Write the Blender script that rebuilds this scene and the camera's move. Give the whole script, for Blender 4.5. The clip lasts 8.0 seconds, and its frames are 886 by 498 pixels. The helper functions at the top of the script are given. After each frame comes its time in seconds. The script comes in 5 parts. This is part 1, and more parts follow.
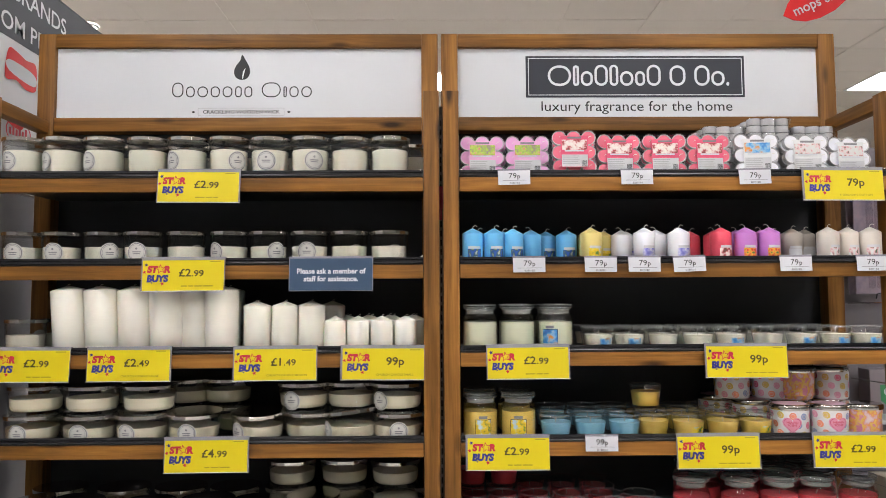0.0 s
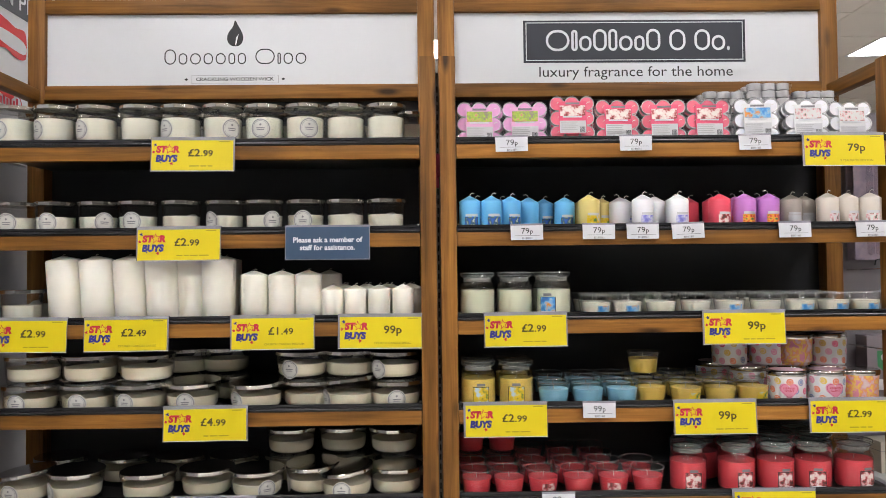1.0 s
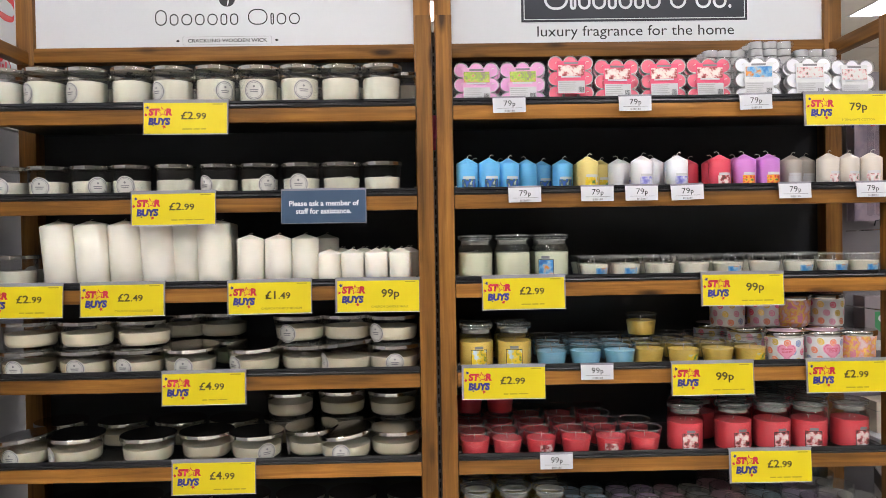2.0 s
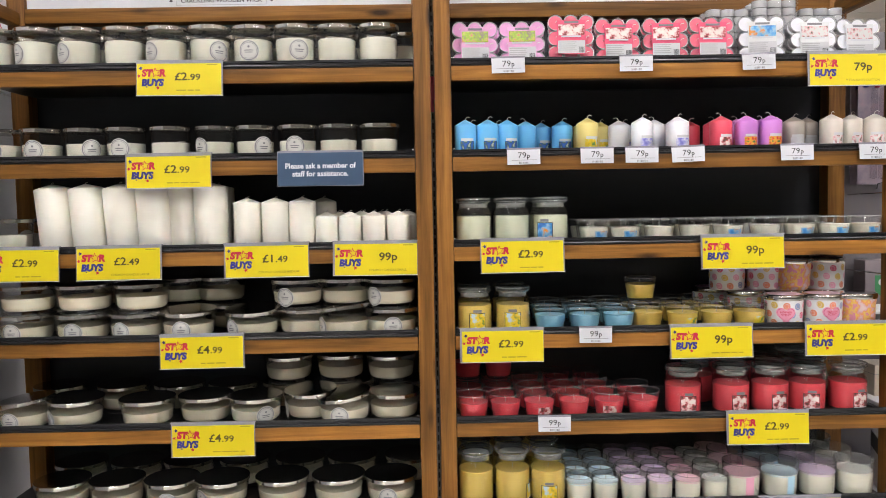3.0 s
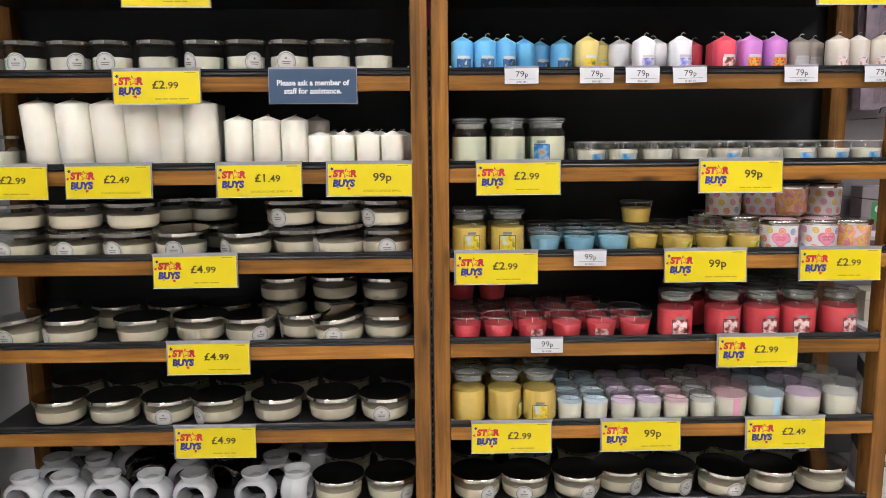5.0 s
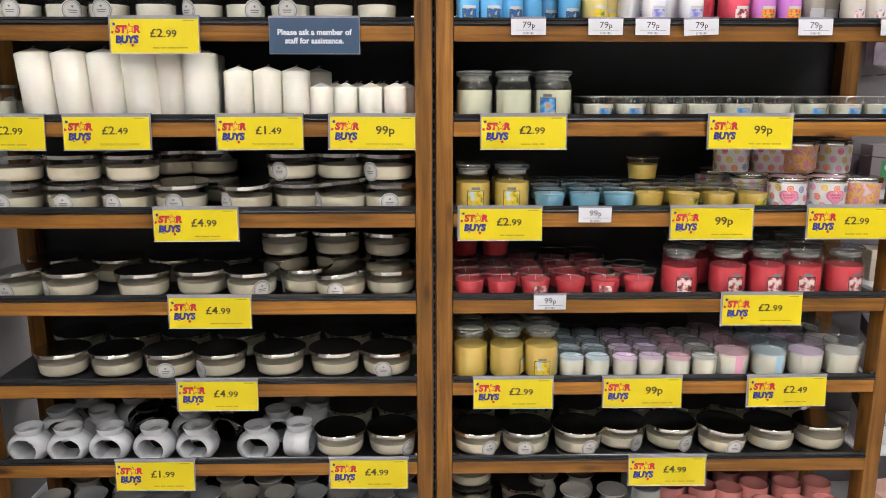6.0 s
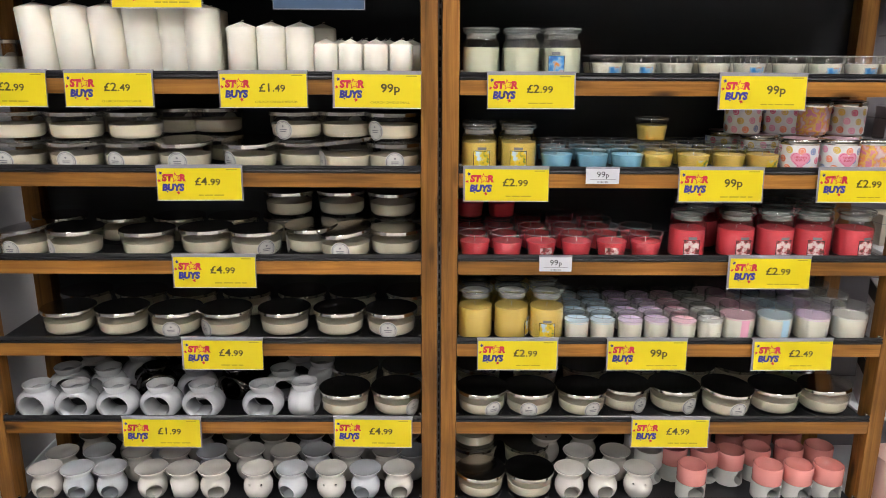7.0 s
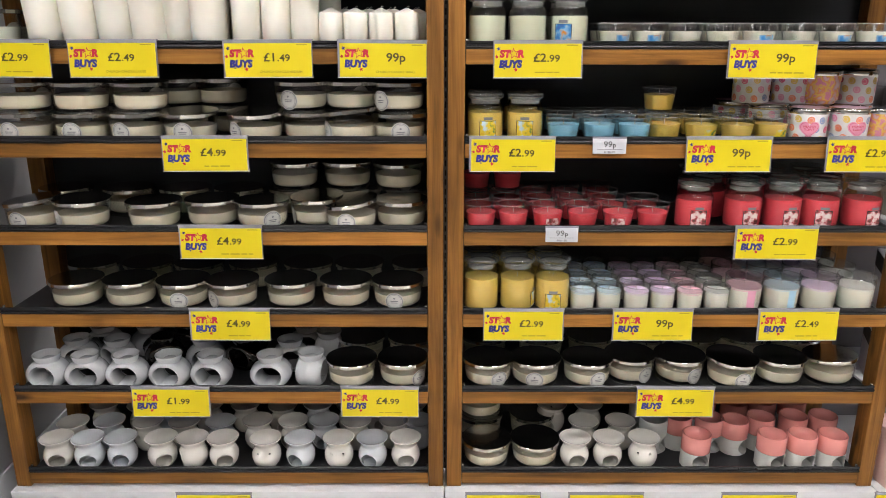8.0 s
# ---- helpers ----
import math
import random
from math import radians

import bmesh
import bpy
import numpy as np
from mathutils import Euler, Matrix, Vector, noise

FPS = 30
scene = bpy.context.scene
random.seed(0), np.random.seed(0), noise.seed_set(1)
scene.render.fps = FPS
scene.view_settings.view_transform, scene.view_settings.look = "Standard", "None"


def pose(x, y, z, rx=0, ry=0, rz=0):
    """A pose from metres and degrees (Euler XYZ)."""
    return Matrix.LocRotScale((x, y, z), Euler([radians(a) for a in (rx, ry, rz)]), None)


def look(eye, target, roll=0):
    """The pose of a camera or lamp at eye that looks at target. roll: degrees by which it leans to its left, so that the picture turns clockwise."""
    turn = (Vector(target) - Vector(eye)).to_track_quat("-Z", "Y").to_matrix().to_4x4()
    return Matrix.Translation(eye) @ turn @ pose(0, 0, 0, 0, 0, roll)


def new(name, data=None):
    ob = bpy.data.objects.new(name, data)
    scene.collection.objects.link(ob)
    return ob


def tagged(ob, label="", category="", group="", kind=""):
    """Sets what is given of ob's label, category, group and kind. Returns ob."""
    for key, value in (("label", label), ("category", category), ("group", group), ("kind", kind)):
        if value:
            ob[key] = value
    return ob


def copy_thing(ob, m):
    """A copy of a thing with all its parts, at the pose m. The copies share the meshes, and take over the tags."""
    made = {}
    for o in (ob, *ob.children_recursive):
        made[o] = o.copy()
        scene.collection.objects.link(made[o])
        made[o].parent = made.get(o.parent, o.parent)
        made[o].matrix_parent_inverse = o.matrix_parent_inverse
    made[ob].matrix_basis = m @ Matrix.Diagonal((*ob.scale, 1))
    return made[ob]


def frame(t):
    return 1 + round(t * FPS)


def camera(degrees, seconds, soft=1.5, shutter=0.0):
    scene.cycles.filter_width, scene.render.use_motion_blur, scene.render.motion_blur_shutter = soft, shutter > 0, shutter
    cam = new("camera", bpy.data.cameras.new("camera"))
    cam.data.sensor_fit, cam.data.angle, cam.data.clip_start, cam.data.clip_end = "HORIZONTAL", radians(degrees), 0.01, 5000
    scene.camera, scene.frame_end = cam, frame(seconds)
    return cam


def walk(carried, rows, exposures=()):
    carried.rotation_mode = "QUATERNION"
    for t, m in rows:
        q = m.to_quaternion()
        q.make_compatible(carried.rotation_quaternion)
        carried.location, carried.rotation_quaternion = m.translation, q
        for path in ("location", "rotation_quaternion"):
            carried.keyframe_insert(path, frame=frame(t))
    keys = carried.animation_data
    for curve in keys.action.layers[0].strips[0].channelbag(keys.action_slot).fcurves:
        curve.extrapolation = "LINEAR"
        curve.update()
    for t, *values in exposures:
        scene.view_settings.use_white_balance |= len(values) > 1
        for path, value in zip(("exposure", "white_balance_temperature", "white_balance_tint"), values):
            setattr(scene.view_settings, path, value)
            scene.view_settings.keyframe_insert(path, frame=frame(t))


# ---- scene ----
cam = camera(61.5, 8.0, soft=0.6)
PATH = [
    (0, (-0.021, -1.901, 1.577), (0.005, 0.095, 1.714), -0.3),
    (0.5, (-0.022, -1.895, 1.57), (0.005, 0.102, 1.675), -0.4),
    (1, (-0.017, -1.889, 1.572), (0.012, 0.11, 1.629), -0.6),
    (2.5, (-0.014, -1.869, 1.555), (0.019, 0.13, 1.481), -1.0),
    (3, (-0.01, -1.863, 1.547), (0.021, 0.133, 1.432), -1.0),
    (3.5, (-0.016, -1.86, 1.55), (0.019, 0.133, 1.385), -0.8),
    (4, (-0.015, -1.853, 1.543), (0.021, 0.136, 1.336), -0.7),
    (4.5, (-0.008, -1.853, 1.536), (0.031, 0.13, 1.282), -0.6),
    (6, (-0.014, -1.831, 1.515), (0.024, 0.125, 1.102), 0.0),
    (6.5, (-0.011, -1.826, 1.511), (0.016, 0.12, 1.048), 0.2),
    (7, (-0.008, -1.82, 1.503), (0.01, 0.115, 0.997), 0.3),
    (7.5, (-0.013, -1.821, 1.501), (0.001, 0.103, 0.955), 0.2),
    (8, (-0.012, -1.822, 1.494), (-0.006, 0.094, 0.922), 0.1),
]
walk(cam, [(t, look(eye, target, roll)) for t, eye, target, roll in PATH], exposures=[(0.0, -0.29), (2.5, -0.15), (4.5, -0.1), (8.0, -0.08)])

# ---- light ----
world = bpy.data.worlds.new("world")
world.use_nodes = True
world.node_tree.nodes["Background"].inputs[0].default_value = (0.9, 0.95, 1.0, 1)
world.node_tree.nodes["Background"].inputs[1].default_value = 0.05
scene.world = world
PANEL_POWER = 33.0
CEILING = 3.6
# The unseen row at y=1.85 is added to brighten the ceiling by floor bounce.
PANELS = [(x, y) for y in (-1.2, -3.0, -4.9) for x in (-4.9, -3.06, -1.22, 1.22)] + [(3.06, -3.0), (3.06, -4.9)] + [(x, 1.85) for x in (-4.3, -2.45, -0.6, 1.22, 3.06)] + [(0.02, 4.9), (4.29, 4.9), (6.1, 1.85)]


# ---- materials ----
MATS = {}


def nodes_of(name):
    m = bpy.data.materials.new(name)
    m.use_nodes = True
    nt = m.node_tree
    return m, nt, nt.nodes, nt.links, nt.nodes["Principled BSDF"]


def plain(name, col, rough=0.5, metal=0.0, var=0.06, scale=40.0, bump=0.0, bump_scale=120.0, coat=0.0, sss=0.0):
    """Principled surface with a soft two-scale tone variation and fine relief."""
    if name in MATS:
        return MATS[name]
    m, nt, N, L, b = nodes_of(name)
    tc = N.new("ShaderNodeTexCoord")
    info = N.new("ShaderNodeObjectInfo")
    n1 = N.new("ShaderNodeTexNoise")
    n1.inputs["Scale"].default_value = scale
    n1.inputs["Detail"].default_value = 5
    n2 = N.new("ShaderNodeTexNoise")
    n2.inputs["Scale"].default_value = scale * 0.12
    L.new(tc.outputs["Object"], n1.inputs["Vector"])
    L.new(tc.outputs["Object"], n2.inputs["Vector"])
    add = N.new("ShaderNodeMath")
    L.new(n1.outputs["Fac"], add.inputs[0])
    L.new(n2.outputs["Fac"], add.inputs[1])
    add2 = N.new("ShaderNodeMath")
    add2.operation = "MULTIPLY_ADD"
    L.new(info.outputs["Random"], add2.inputs[0])
    add2.inputs[1].default_value = 0.5
    L.new(add.outputs[0], add2.inputs[2])
    mr = N.new("ShaderNodeMapRange")
    mr.inputs["From Min"].default_value = 0.6
    mr.inputs["From Max"].default_value = 1.9
    mr.inputs["To Min"].default_value = 1 - var
    mr.inputs["To Max"].default_value = 1 + var
    L.new(add2.outputs[0], mr.inputs["Value"])
    mul = N.new("ShaderNodeVectorMath")
    mul.operation = "SCALE"
    mul.inputs[0].default_value = col
    L.new(mr.outputs[0], mul.inputs["Scale"])
    L.new(mul.outputs[0], b.inputs["Base Color"])
    b.inputs["Roughness"].default_value = rough
    b.inputs["Metallic"].default_value = metal
    b.inputs["Coat Weight"].default_value = coat
    b.inputs["Coat Roughness"].default_value = 0.08
    if sss:
        b.inputs["Subsurface Weight"].default_value = sss
        b.inputs["Subsurface Radius"].default_value = (0.012, 0.009, 0.007)
        b.inputs["Subsurface Scale"].default_value = 1.0
    if bump:
        nb = N.new("ShaderNodeTexNoise")
        nb.inputs["Scale"].default_value = bump_scale
        nb.inputs["Detail"].default_value = 4
        L.new(tc.outputs["Object"], nb.inputs["Vector"])
        bp = N.new("ShaderNodeBump")
        bp.inputs["Strength"].default_value = bump
        bp.inputs["Distance"].default_value = 0.002
        L.new(nb.outputs["Fac"], bp.inputs["Height"])
        L.new(bp.outputs[0], b.inputs["Normal"])
    MATS[name] = m
    return m


def wood(name, axis, tone_low=0.8, tone_high=1.25):
    """Stained pine, grain along the given axis, with knots."""
    m, nt, N, L, b = nodes_of(name)
    tc = N.new("ShaderNodeTexCoord")
    info = N.new("ShaderNodeObjectInfo")
    off = N.new("ShaderNodeVectorMath")
    off.operation = "SCALE"
    off.inputs[0].default_value = (17.3, 9.1, 23.7)
    L.new(info.outputs["Random"], off.inputs["Scale"])
    pos = N.new("ShaderNodeVectorMath")
    L.new(tc.outputs["Object"], pos.inputs[0])
    L.new(off.outputs[0], pos.inputs[1])
    mp = N.new("ShaderNodeMapping")
    mp.inputs["Scale"].default_value = [2.2 if a == axis else 55.0 for a in "xyz"]
    L.new(pos.outputs[0], mp.inputs["Vector"])
    grain = N.new("ShaderNodeTexNoise")
    grain.inputs["Scale"].default_value = 1.0
    grain.inputs["Detail"].default_value = 8
    grain.inputs["Roughness"].default_value = 0.65
    grain.inputs["Distortion"].default_value = 0.6
    L.new(mp.outputs[0], grain.inputs["Vector"])
    mp2 = N.new("ShaderNodeMapping")
    mp2.inputs["Scale"].default_value = [4.0 if a == axis else 14.0 for a in "xyz"]
    L.new(pos.outputs[0], mp2.inputs["Vector"])
    knot = N.new("ShaderNodeTexVoronoi")
    knot.inputs["Scale"].default_value = 1.0
    L.new(mp2.outputs[0], knot.inputs["Vector"])
    kr = N.new("ShaderNodeValToRGB")
    kr.color_ramp.elements[0].position, kr.color_ramp.elements[0].color = 0.07, (0.16, 0.13, 0.10, 1)
    kr.color_ramp.elements[1].position, kr.color_ramp.elements[1].color = 0.19, (1, 1, 1, 1)
    L.new(knot.outputs["Distance"], kr.inputs["Fac"])
    ramp = N.new("ShaderNodeValToRGB")
    e = ramp.color_ramp.elements
    e[0].position, e[0].color = 0.28, (0.10, 0.040, 0.005, 1)
    e[1].position, e[1].color = 0.75, (0.38, 0.175, 0.036, 1)
    mid = e.new(0.5)
    mid.color = (0.235, 0.10, 0.018, 1)
    L.new(grain.outputs["Fac"], ramp.inputs["Fac"])
    blot = N.new("ShaderNodeTexNoise")
    blot.inputs["Scale"].default_value = 5.0
    L.new(pos.outputs[0], blot.inputs["Vector"])
    tone = N.new("ShaderNodeMapRange")
    tone.inputs["From Min"].default_value, tone.inputs["From Max"].default_value = 0.3, 0.7
    tone.inputs["To Min"].default_value, tone.inputs["To Max"].default_value = 0.75, 1.25
    L.new(blot.outputs["Fac"], tone.inputs["Value"])
    tone2 = N.new("ShaderNodeMapRange")
    tone2.inputs["To Min"].default_value, tone2.inputs["To Max"].default_value = tone_low, tone_high
    L.new(info.outputs["Random"], tone2.inputs["Value"])
    tt = N.new("ShaderNodeMath")
    tt.operation = "MULTIPLY"
    L.new(tone.outputs[0], tt.inputs[0])
    L.new(tone2.outputs[0], tt.inputs[1])
    s1 = N.new("ShaderNodeVectorMath")
    s1.operation = "MULTIPLY"
    L.new(ramp.outputs["Color"], s1.inputs[0])
    L.new(kr.outputs["Color"], s1.inputs[1])
    s2 = N.new("ShaderNodeVectorMath")
    s2.operation = "SCALE"
    L.new(s1.outputs[0], s2.inputs[0])
    L.new(tt.outputs[0], s2.inputs["Scale"])
    L.new(s2.outputs[0], b.inputs["Base Color"])
    b.inputs["Roughness"].default_value = 0.5
    b.inputs["Specular IOR Level"].default_value = 0.3
    bp = N.new("ShaderNodeBump")
    bp.inputs["Strength"].default_value = 0.15
    bp.inputs["Distance"].default_value = 0.001
    L.new(grain.outputs["Fac"], bp.inputs["Height"])
    L.new(bp.outputs[0], b.inputs["Normal"])
    return m


def clear(name, tint=(0.97, 0.98, 0.98), rough=0.02, ior=1.5, film=0.0, gloss=0.5):
    """Thin clear glass or film: what is behind shows through, the Fresnel term drives the gloss."""
    m, nt, N, L, b = nodes_of(name)
    N.remove(b)
    tr = N.new("ShaderNodeBsdfTransparent")
    tr.inputs["Color"].default_value = (*tint, 1)
    gl = N.new("ShaderNodeBsdfGlossy")
    gl.inputs["Roughness"].default_value = rough
    lw = N.new("ShaderNodeLayerWeight")
    lw.inputs["Blend"].default_value = 0.5
    pw = N.new("ShaderNodeMath")
    pw.operation = "POWER"
    pw.inputs[1].default_value = 3.0
    L.new(lw.outputs["Facing"], pw.inputs[0])
    fr = N.new("ShaderNodeMapRange")
    fr.inputs["To Min"].default_value = 0.5 * ((ior - 1) / (ior + 1)) ** 2
    fr.inputs["To Max"].default_value = gloss
    L.new(pw.outputs[0], fr.inputs["Value"])
    mix = N.new("ShaderNodeMixShader")
    L.new(fr.outputs[0], mix.inputs[0])
    L.new(tr.outputs[0], mix.inputs[1])
    L.new(gl.outputs[0], mix.inputs[2])
    last = mix
    if film:
        tc = N.new("ShaderNodeTexCoord")
        nb = N.new("ShaderNodeTexNoise")
        nb.inputs["Scale"].default_value = 60
        L.new(tc.outputs["Object"], nb.inputs["Vector"])
        bp = N.new("ShaderNodeBump")
        bp.inputs["Strength"].default_value = film
        bp.inputs["Distance"].default_value = 0.003
        L.new(nb.outputs["Fac"], bp.inputs["Height"])
        L.new(bp.outputs[0], gl.inputs["Normal"])
    L.new(last.outputs[0], N["Material Output"].inputs["Surface"])
    return m


def tinted(name, col, alpha=0.16):
    """Thin translucent coloured coat on glass."""
    m = plain(name, col, 0.12, var=0.04)
    m.node_tree.nodes["Principled BSDF"].inputs["Alpha"].default_value = alpha
    return m


def mottled(name, cols, scale, rough=0.4):
    """Printed picture: a few inks blended by noise."""
    if name in MATS:
        return MATS[name]
    m, nt, N, L, b = nodes_of(name)
    tc = N.new("ShaderNodeTexCoord")
    n = N.new("ShaderNodeTexNoise")
    n.inputs["Scale"].default_value = scale
    n.inputs["Detail"].default_value = 3
    L.new(tc.outputs["Object"], n.inputs["Vector"])
    ramp = N.new("ShaderNodeValToRGB")
    e = ramp.color_ramp.elements
    e[0].position, e[0].color = 0.36, (*cols[0], 1)
    e[1].position, e[1].color = 0.64, (*cols[-1], 1)
    for i, c in enumerate(cols[1:-1]):
        x = e.new(0.36 + 0.28 * (i + 1) / (len(cols) - 1))
        x.color = (*c, 1)
    L.new(n.outputs["Fac"], ramp.inputs["Fac"])
    L.new(ramp.outputs["Color"], b.inputs["Base Color"])
    b.inputs["Roughness"].default_value = rough
    MATS[name] = m
    return m


def glow(name, col, strength):
    m, nt, N, L, b = nodes_of(name)
    b.inputs["Base Color"].default_value = (0.8, 0.8, 0.8, 1)
    b.inputs["Emission Color"].default_value = (*col, 1)
    b.inputs["Emission Strength"].default_value = strength
    return m


WOOD_X, WOOD_Y, WOOD_Z = wood("pine_along_x", "x", 0.9, 1.5), wood("pine_along_y", "y", 0.8, 1.0), wood("pine_along_z", "z", 0.85, 1.05)
WOOD_TOP = wood("darker_pine_along_x", "x", 0.75, 0.95)
GLASS = clear("clear_glass", (0.975, 0.975, 0.968), gloss=0.7)
SMOKE = clear("faint_grey_glass", (0.94, 0.955, 0.95), 0.06, 1.8, gloss=0.7)
# Half-opaque pale colour paints the bright glint lines along glass edges.
RIM_GLINT = plain("glass_edge_glint", (0.62, 0.65, 0.64), 0.06, var=0.03, coat=1.0)
RIM_GLINT.node_tree.nodes["Principled BSDF"].inputs["Alpha"].default_value = 0.24
FILM = clear("clear_film", (0.93, 0.93, 0.94), 0.12, 1.45, 0.5)
# Clear plastic; its grey-lilac reflection is put into the colour and alpha.
SLEEVE = plain("clear_sleeve_sheen", (0.46, 0.45, 0.52), 0.2)
SLEEVE.node_tree.nodes["Principled BSDF"].inputs["Alpha"].default_value = 0.55
SLEEVE_EDGE = plain("sleeve_edge", (0.66, 0.66, 0.70), 0.25)
SEAL_RING = plain("milky_silicone", (0.50, 0.50, 0.47), 0.35)
SEAL_RING.node_tree.nodes["Principled BSDF"].inputs["Alpha"].default_value = 0.42
SEAL_PAPER = plain("seal_paper", (0.66, 0.65, 0.61), 0.5, var=0.03)
GALVANISED = plain("galvanised_steel", (0.24, 0.24, 0.25), 0.4, 0.6, var=0.12, scale=30)
BLACK = plain("black_powder_coat", (0.015, 0.0155, 0.017), 0.38, var=0.2, bump=0.1, bump_scale=900)
BLACK_PANEL = plain("black_back_panel", (0.027, 0.030, 0.036), 0.6, var=0.25, scale=8)
BLACK_LIP = plain("black_plastic", (0.016, 0.016, 0.018), 0.24, var=0.2)
CHROME = plain("polished_steel", (0.62, 0.6, 0.57), 0.14, 1.0, var=0.05)
DARK_CHROME = plain("smoked_chrome", (0.16, 0.15, 0.14), 0.08, 1.0)
WHITE_BOARD = plain("white_board", (0.69, 0.71, 0.74), 0.45, var=0.03, scale=4)
WHITE_METAL = plain("white_metal", (0.7, 0.71, 0.73), 0.4, var=0.05, scale=5)
GREY_PANEL = plain("grey_panel", (0.4, 0.4, 0.42), 0.35, var=0.06, scale=3)
INK = plain("dark_ink", (0.016, 0.017, 0.02), 0.55)
NAVY = plain("navy_board", (0.02, 0.024, 0.036), 0.5)
SLATE = plain("slate_blue_card", (0.035, 0.075, 0.14), 0.4)
YELLOW = plain("yellow_card", (0.75, 0.605, 0.003), 0.45, var=0.03)
WHITE_CARD = plain("white_card", (0.66, 0.67, 0.71), 0.5, var=0.03)
RED_INK = plain("red_ink", (0.55, 0.02, 0.05), 0.45)
BLUE_INK = plain("blue_ink", (0.03, 0.03, 0.24), 0.45)
PALE_INK = plain("pale_grey_ink", (0.42, 0.42, 0.43), 0.5)
GREY_INK = plain("grey_ink", (0.22, 0.22, 0.23), 0.5)
BROWN_INK = plain("brown_ink", (0.085, 0.068, 0.012), 0.5)
OLIVE_INK = plain("olive_ink", (0.44, 0.35, 0.01), 0.5)
CERAMIC = plain("white_glaze", (0.80, 0.77, 0.71), 0.05, var=0.05, scale=20, coat=0.5)
CERAMIC_COOL = plain("pale_grey_glaze", (0.53, 0.545, 0.56), 0.05, var=0.05, scale=20, coat=0.6)
PINK_GLAZE = plain("pink_glaze", (0.76, 0.29, 0.26), 0.1, var=0.05, scale=20, coat=0.4)
MATT_WHITE = plain("matt_stoneware", (0.6, 0.6, 0.57), 0.4, var=0.05)
WICK = plain("cotton_wick", (0.75, 0.72, 0.66), 0.8)
ALU = plain("clear_cup", (0.72, 0.72, 0.72), 0.25, 0.2)
CEIL_TILE = plain("ceiling_tile", (0.84, 0.78, 0.70), 0.8, var=0.05, scale=3, bump=0.2, bump_scale=200)
# Dark tone stands for shelving opposite and dims reflections in the glass.
ROOM_SHELL = plain("wall_paint", (0.24, 0.23, 0.22), 0.7, var=0.08, scale=2)
FLOOR_VINYL = plain("floor_vinyl", (0.71, 0.68, 0.65), 0.3, var=0.08, scale=6)
RED_BOARD = plain("red_board", (0.7, 0.02, 0.025), 0.4)
LAMP = glow("lamp_panel", (0.985, 0.966, 0.98), PANEL_POWER)
SPOT = glow("spot_lamp", (1.0, 0.95, 0.9), PANEL_POWER)


def wax(name, col):
    return plain("wax_" + name, col, 0.42, var=0.05, scale=30, bump=0.05, bump_scale=60, sss=0.15)


# ---- mesh helpers ----
def finish(bm, name, material, smooth=35.0):
    me = bpy.data.meshes.new(name)
    bmesh.ops.recalc_face_normals(bm, faces=bm.faces)
    bm.to_mesh(me)
    bm.free()
    if smooth:
        for p in me.polygons:
            p.use_smooth = True
        me.set_sharp_from_angle(angle=radians(smooth))
    me.materials.append(material)
    return me


def part(name, bm, material, parent, label="", smooth=35.0):
    """One mesh object under a thing or a part."""
    me = bm if isinstance(bm, bpy.types.Mesh) else finish(bm, name, material, smooth)
    if isinstance(bm, bpy.types.Mesh) and not me.materials:
        me.materials.append(material)
    ob = new(name, me)
    ob.parent = parent
    if label:
        tagged(ob, label)
    return ob


def thing(name, label, category, group="", kind="", at=None):
    ob = new(name)
    ob.empty_display_size = 0.02
    if at is not None:
        ob.matrix_basis = at
    return tagged(ob, label, category, group, kind)


def add_box(bm, x0, x1, y0, y1, z0, z1, bevel=0.0):
    g = bmesh.ops.create_cube(bm, size=1.0)
    vs = g["verts"]
    for v in vs:
        v.co = Vector((x0 + (v.co.x + 0.5) * (x1 - x0), y0 + (v.co.y + 0.5) * (y1 - y0), z0 + (v.co.z + 0.5) * (z1 - z0)))
    if bevel:
        es = list({e for v in vs for e in v.link_edges})
        bmesh.ops.bevel(bm, geom=es, offset=bevel, segments=2, affect="EDGES", profile=0.6)
    return bm


def box(x0, x1, y0, y1, z0, z1, bevel=0.0):
    return add_box(bmesh.new(), x0, x1, y0, y1, z0, z1, bevel)


def prism(profile, x0, x1, z0):
    """A profile of (y, z) drawn out along x."""
    bm = bmesh.new()
    a = [bm.verts.new((x0, y, z0 + z)) for y, z in profile]
    b = [bm.verts.new((x1, y, z0 + z)) for y, z in profile]
    n = len(profile)
    for i in range(n):
        bm.faces.new((a[i], a[(i + 1) % n], b[(i + 1) % n], b[i]))
    bm.faces.new(a[::-1])
    bm.faces.new(b)
    return bm


def lathe(profile, seg=32, axis="z", bm=None):
    """Turn a profile of (radius, height) round an axis."""
    bm = bm or bmesh.new()
    rings = []
    for r, z in profile:
        if r < 1e-6:
            p = (0, 0, z) if axis == "z" else (0, z, 0)
            rings.append([bm.verts.new(p)])
        else:
            ring = []
            for i in range(seg):
                a = 2 * math.pi * i / seg
                c, s = r * math.cos(a), r * math.sin(a)
                ring.append(bm.verts.new((c, s, z) if axis == "z" else (c, z, s)))
            rings.append(ring)
    for a, b in zip(rings, rings[1:]):
        for i in range(seg):
            j = (i + 1) % seg
            if len(a) == 1 and len(b) == 1:
                break
            if len(a) == 1:
                bm.faces.new((a[0], b[j], b[i]))
            elif len(b) == 1:
                bm.faces.new((a[i], a[j], b[0]))
            else:
                bm.faces.new((a[i], a[j], b[j], b[i]))
    return bm


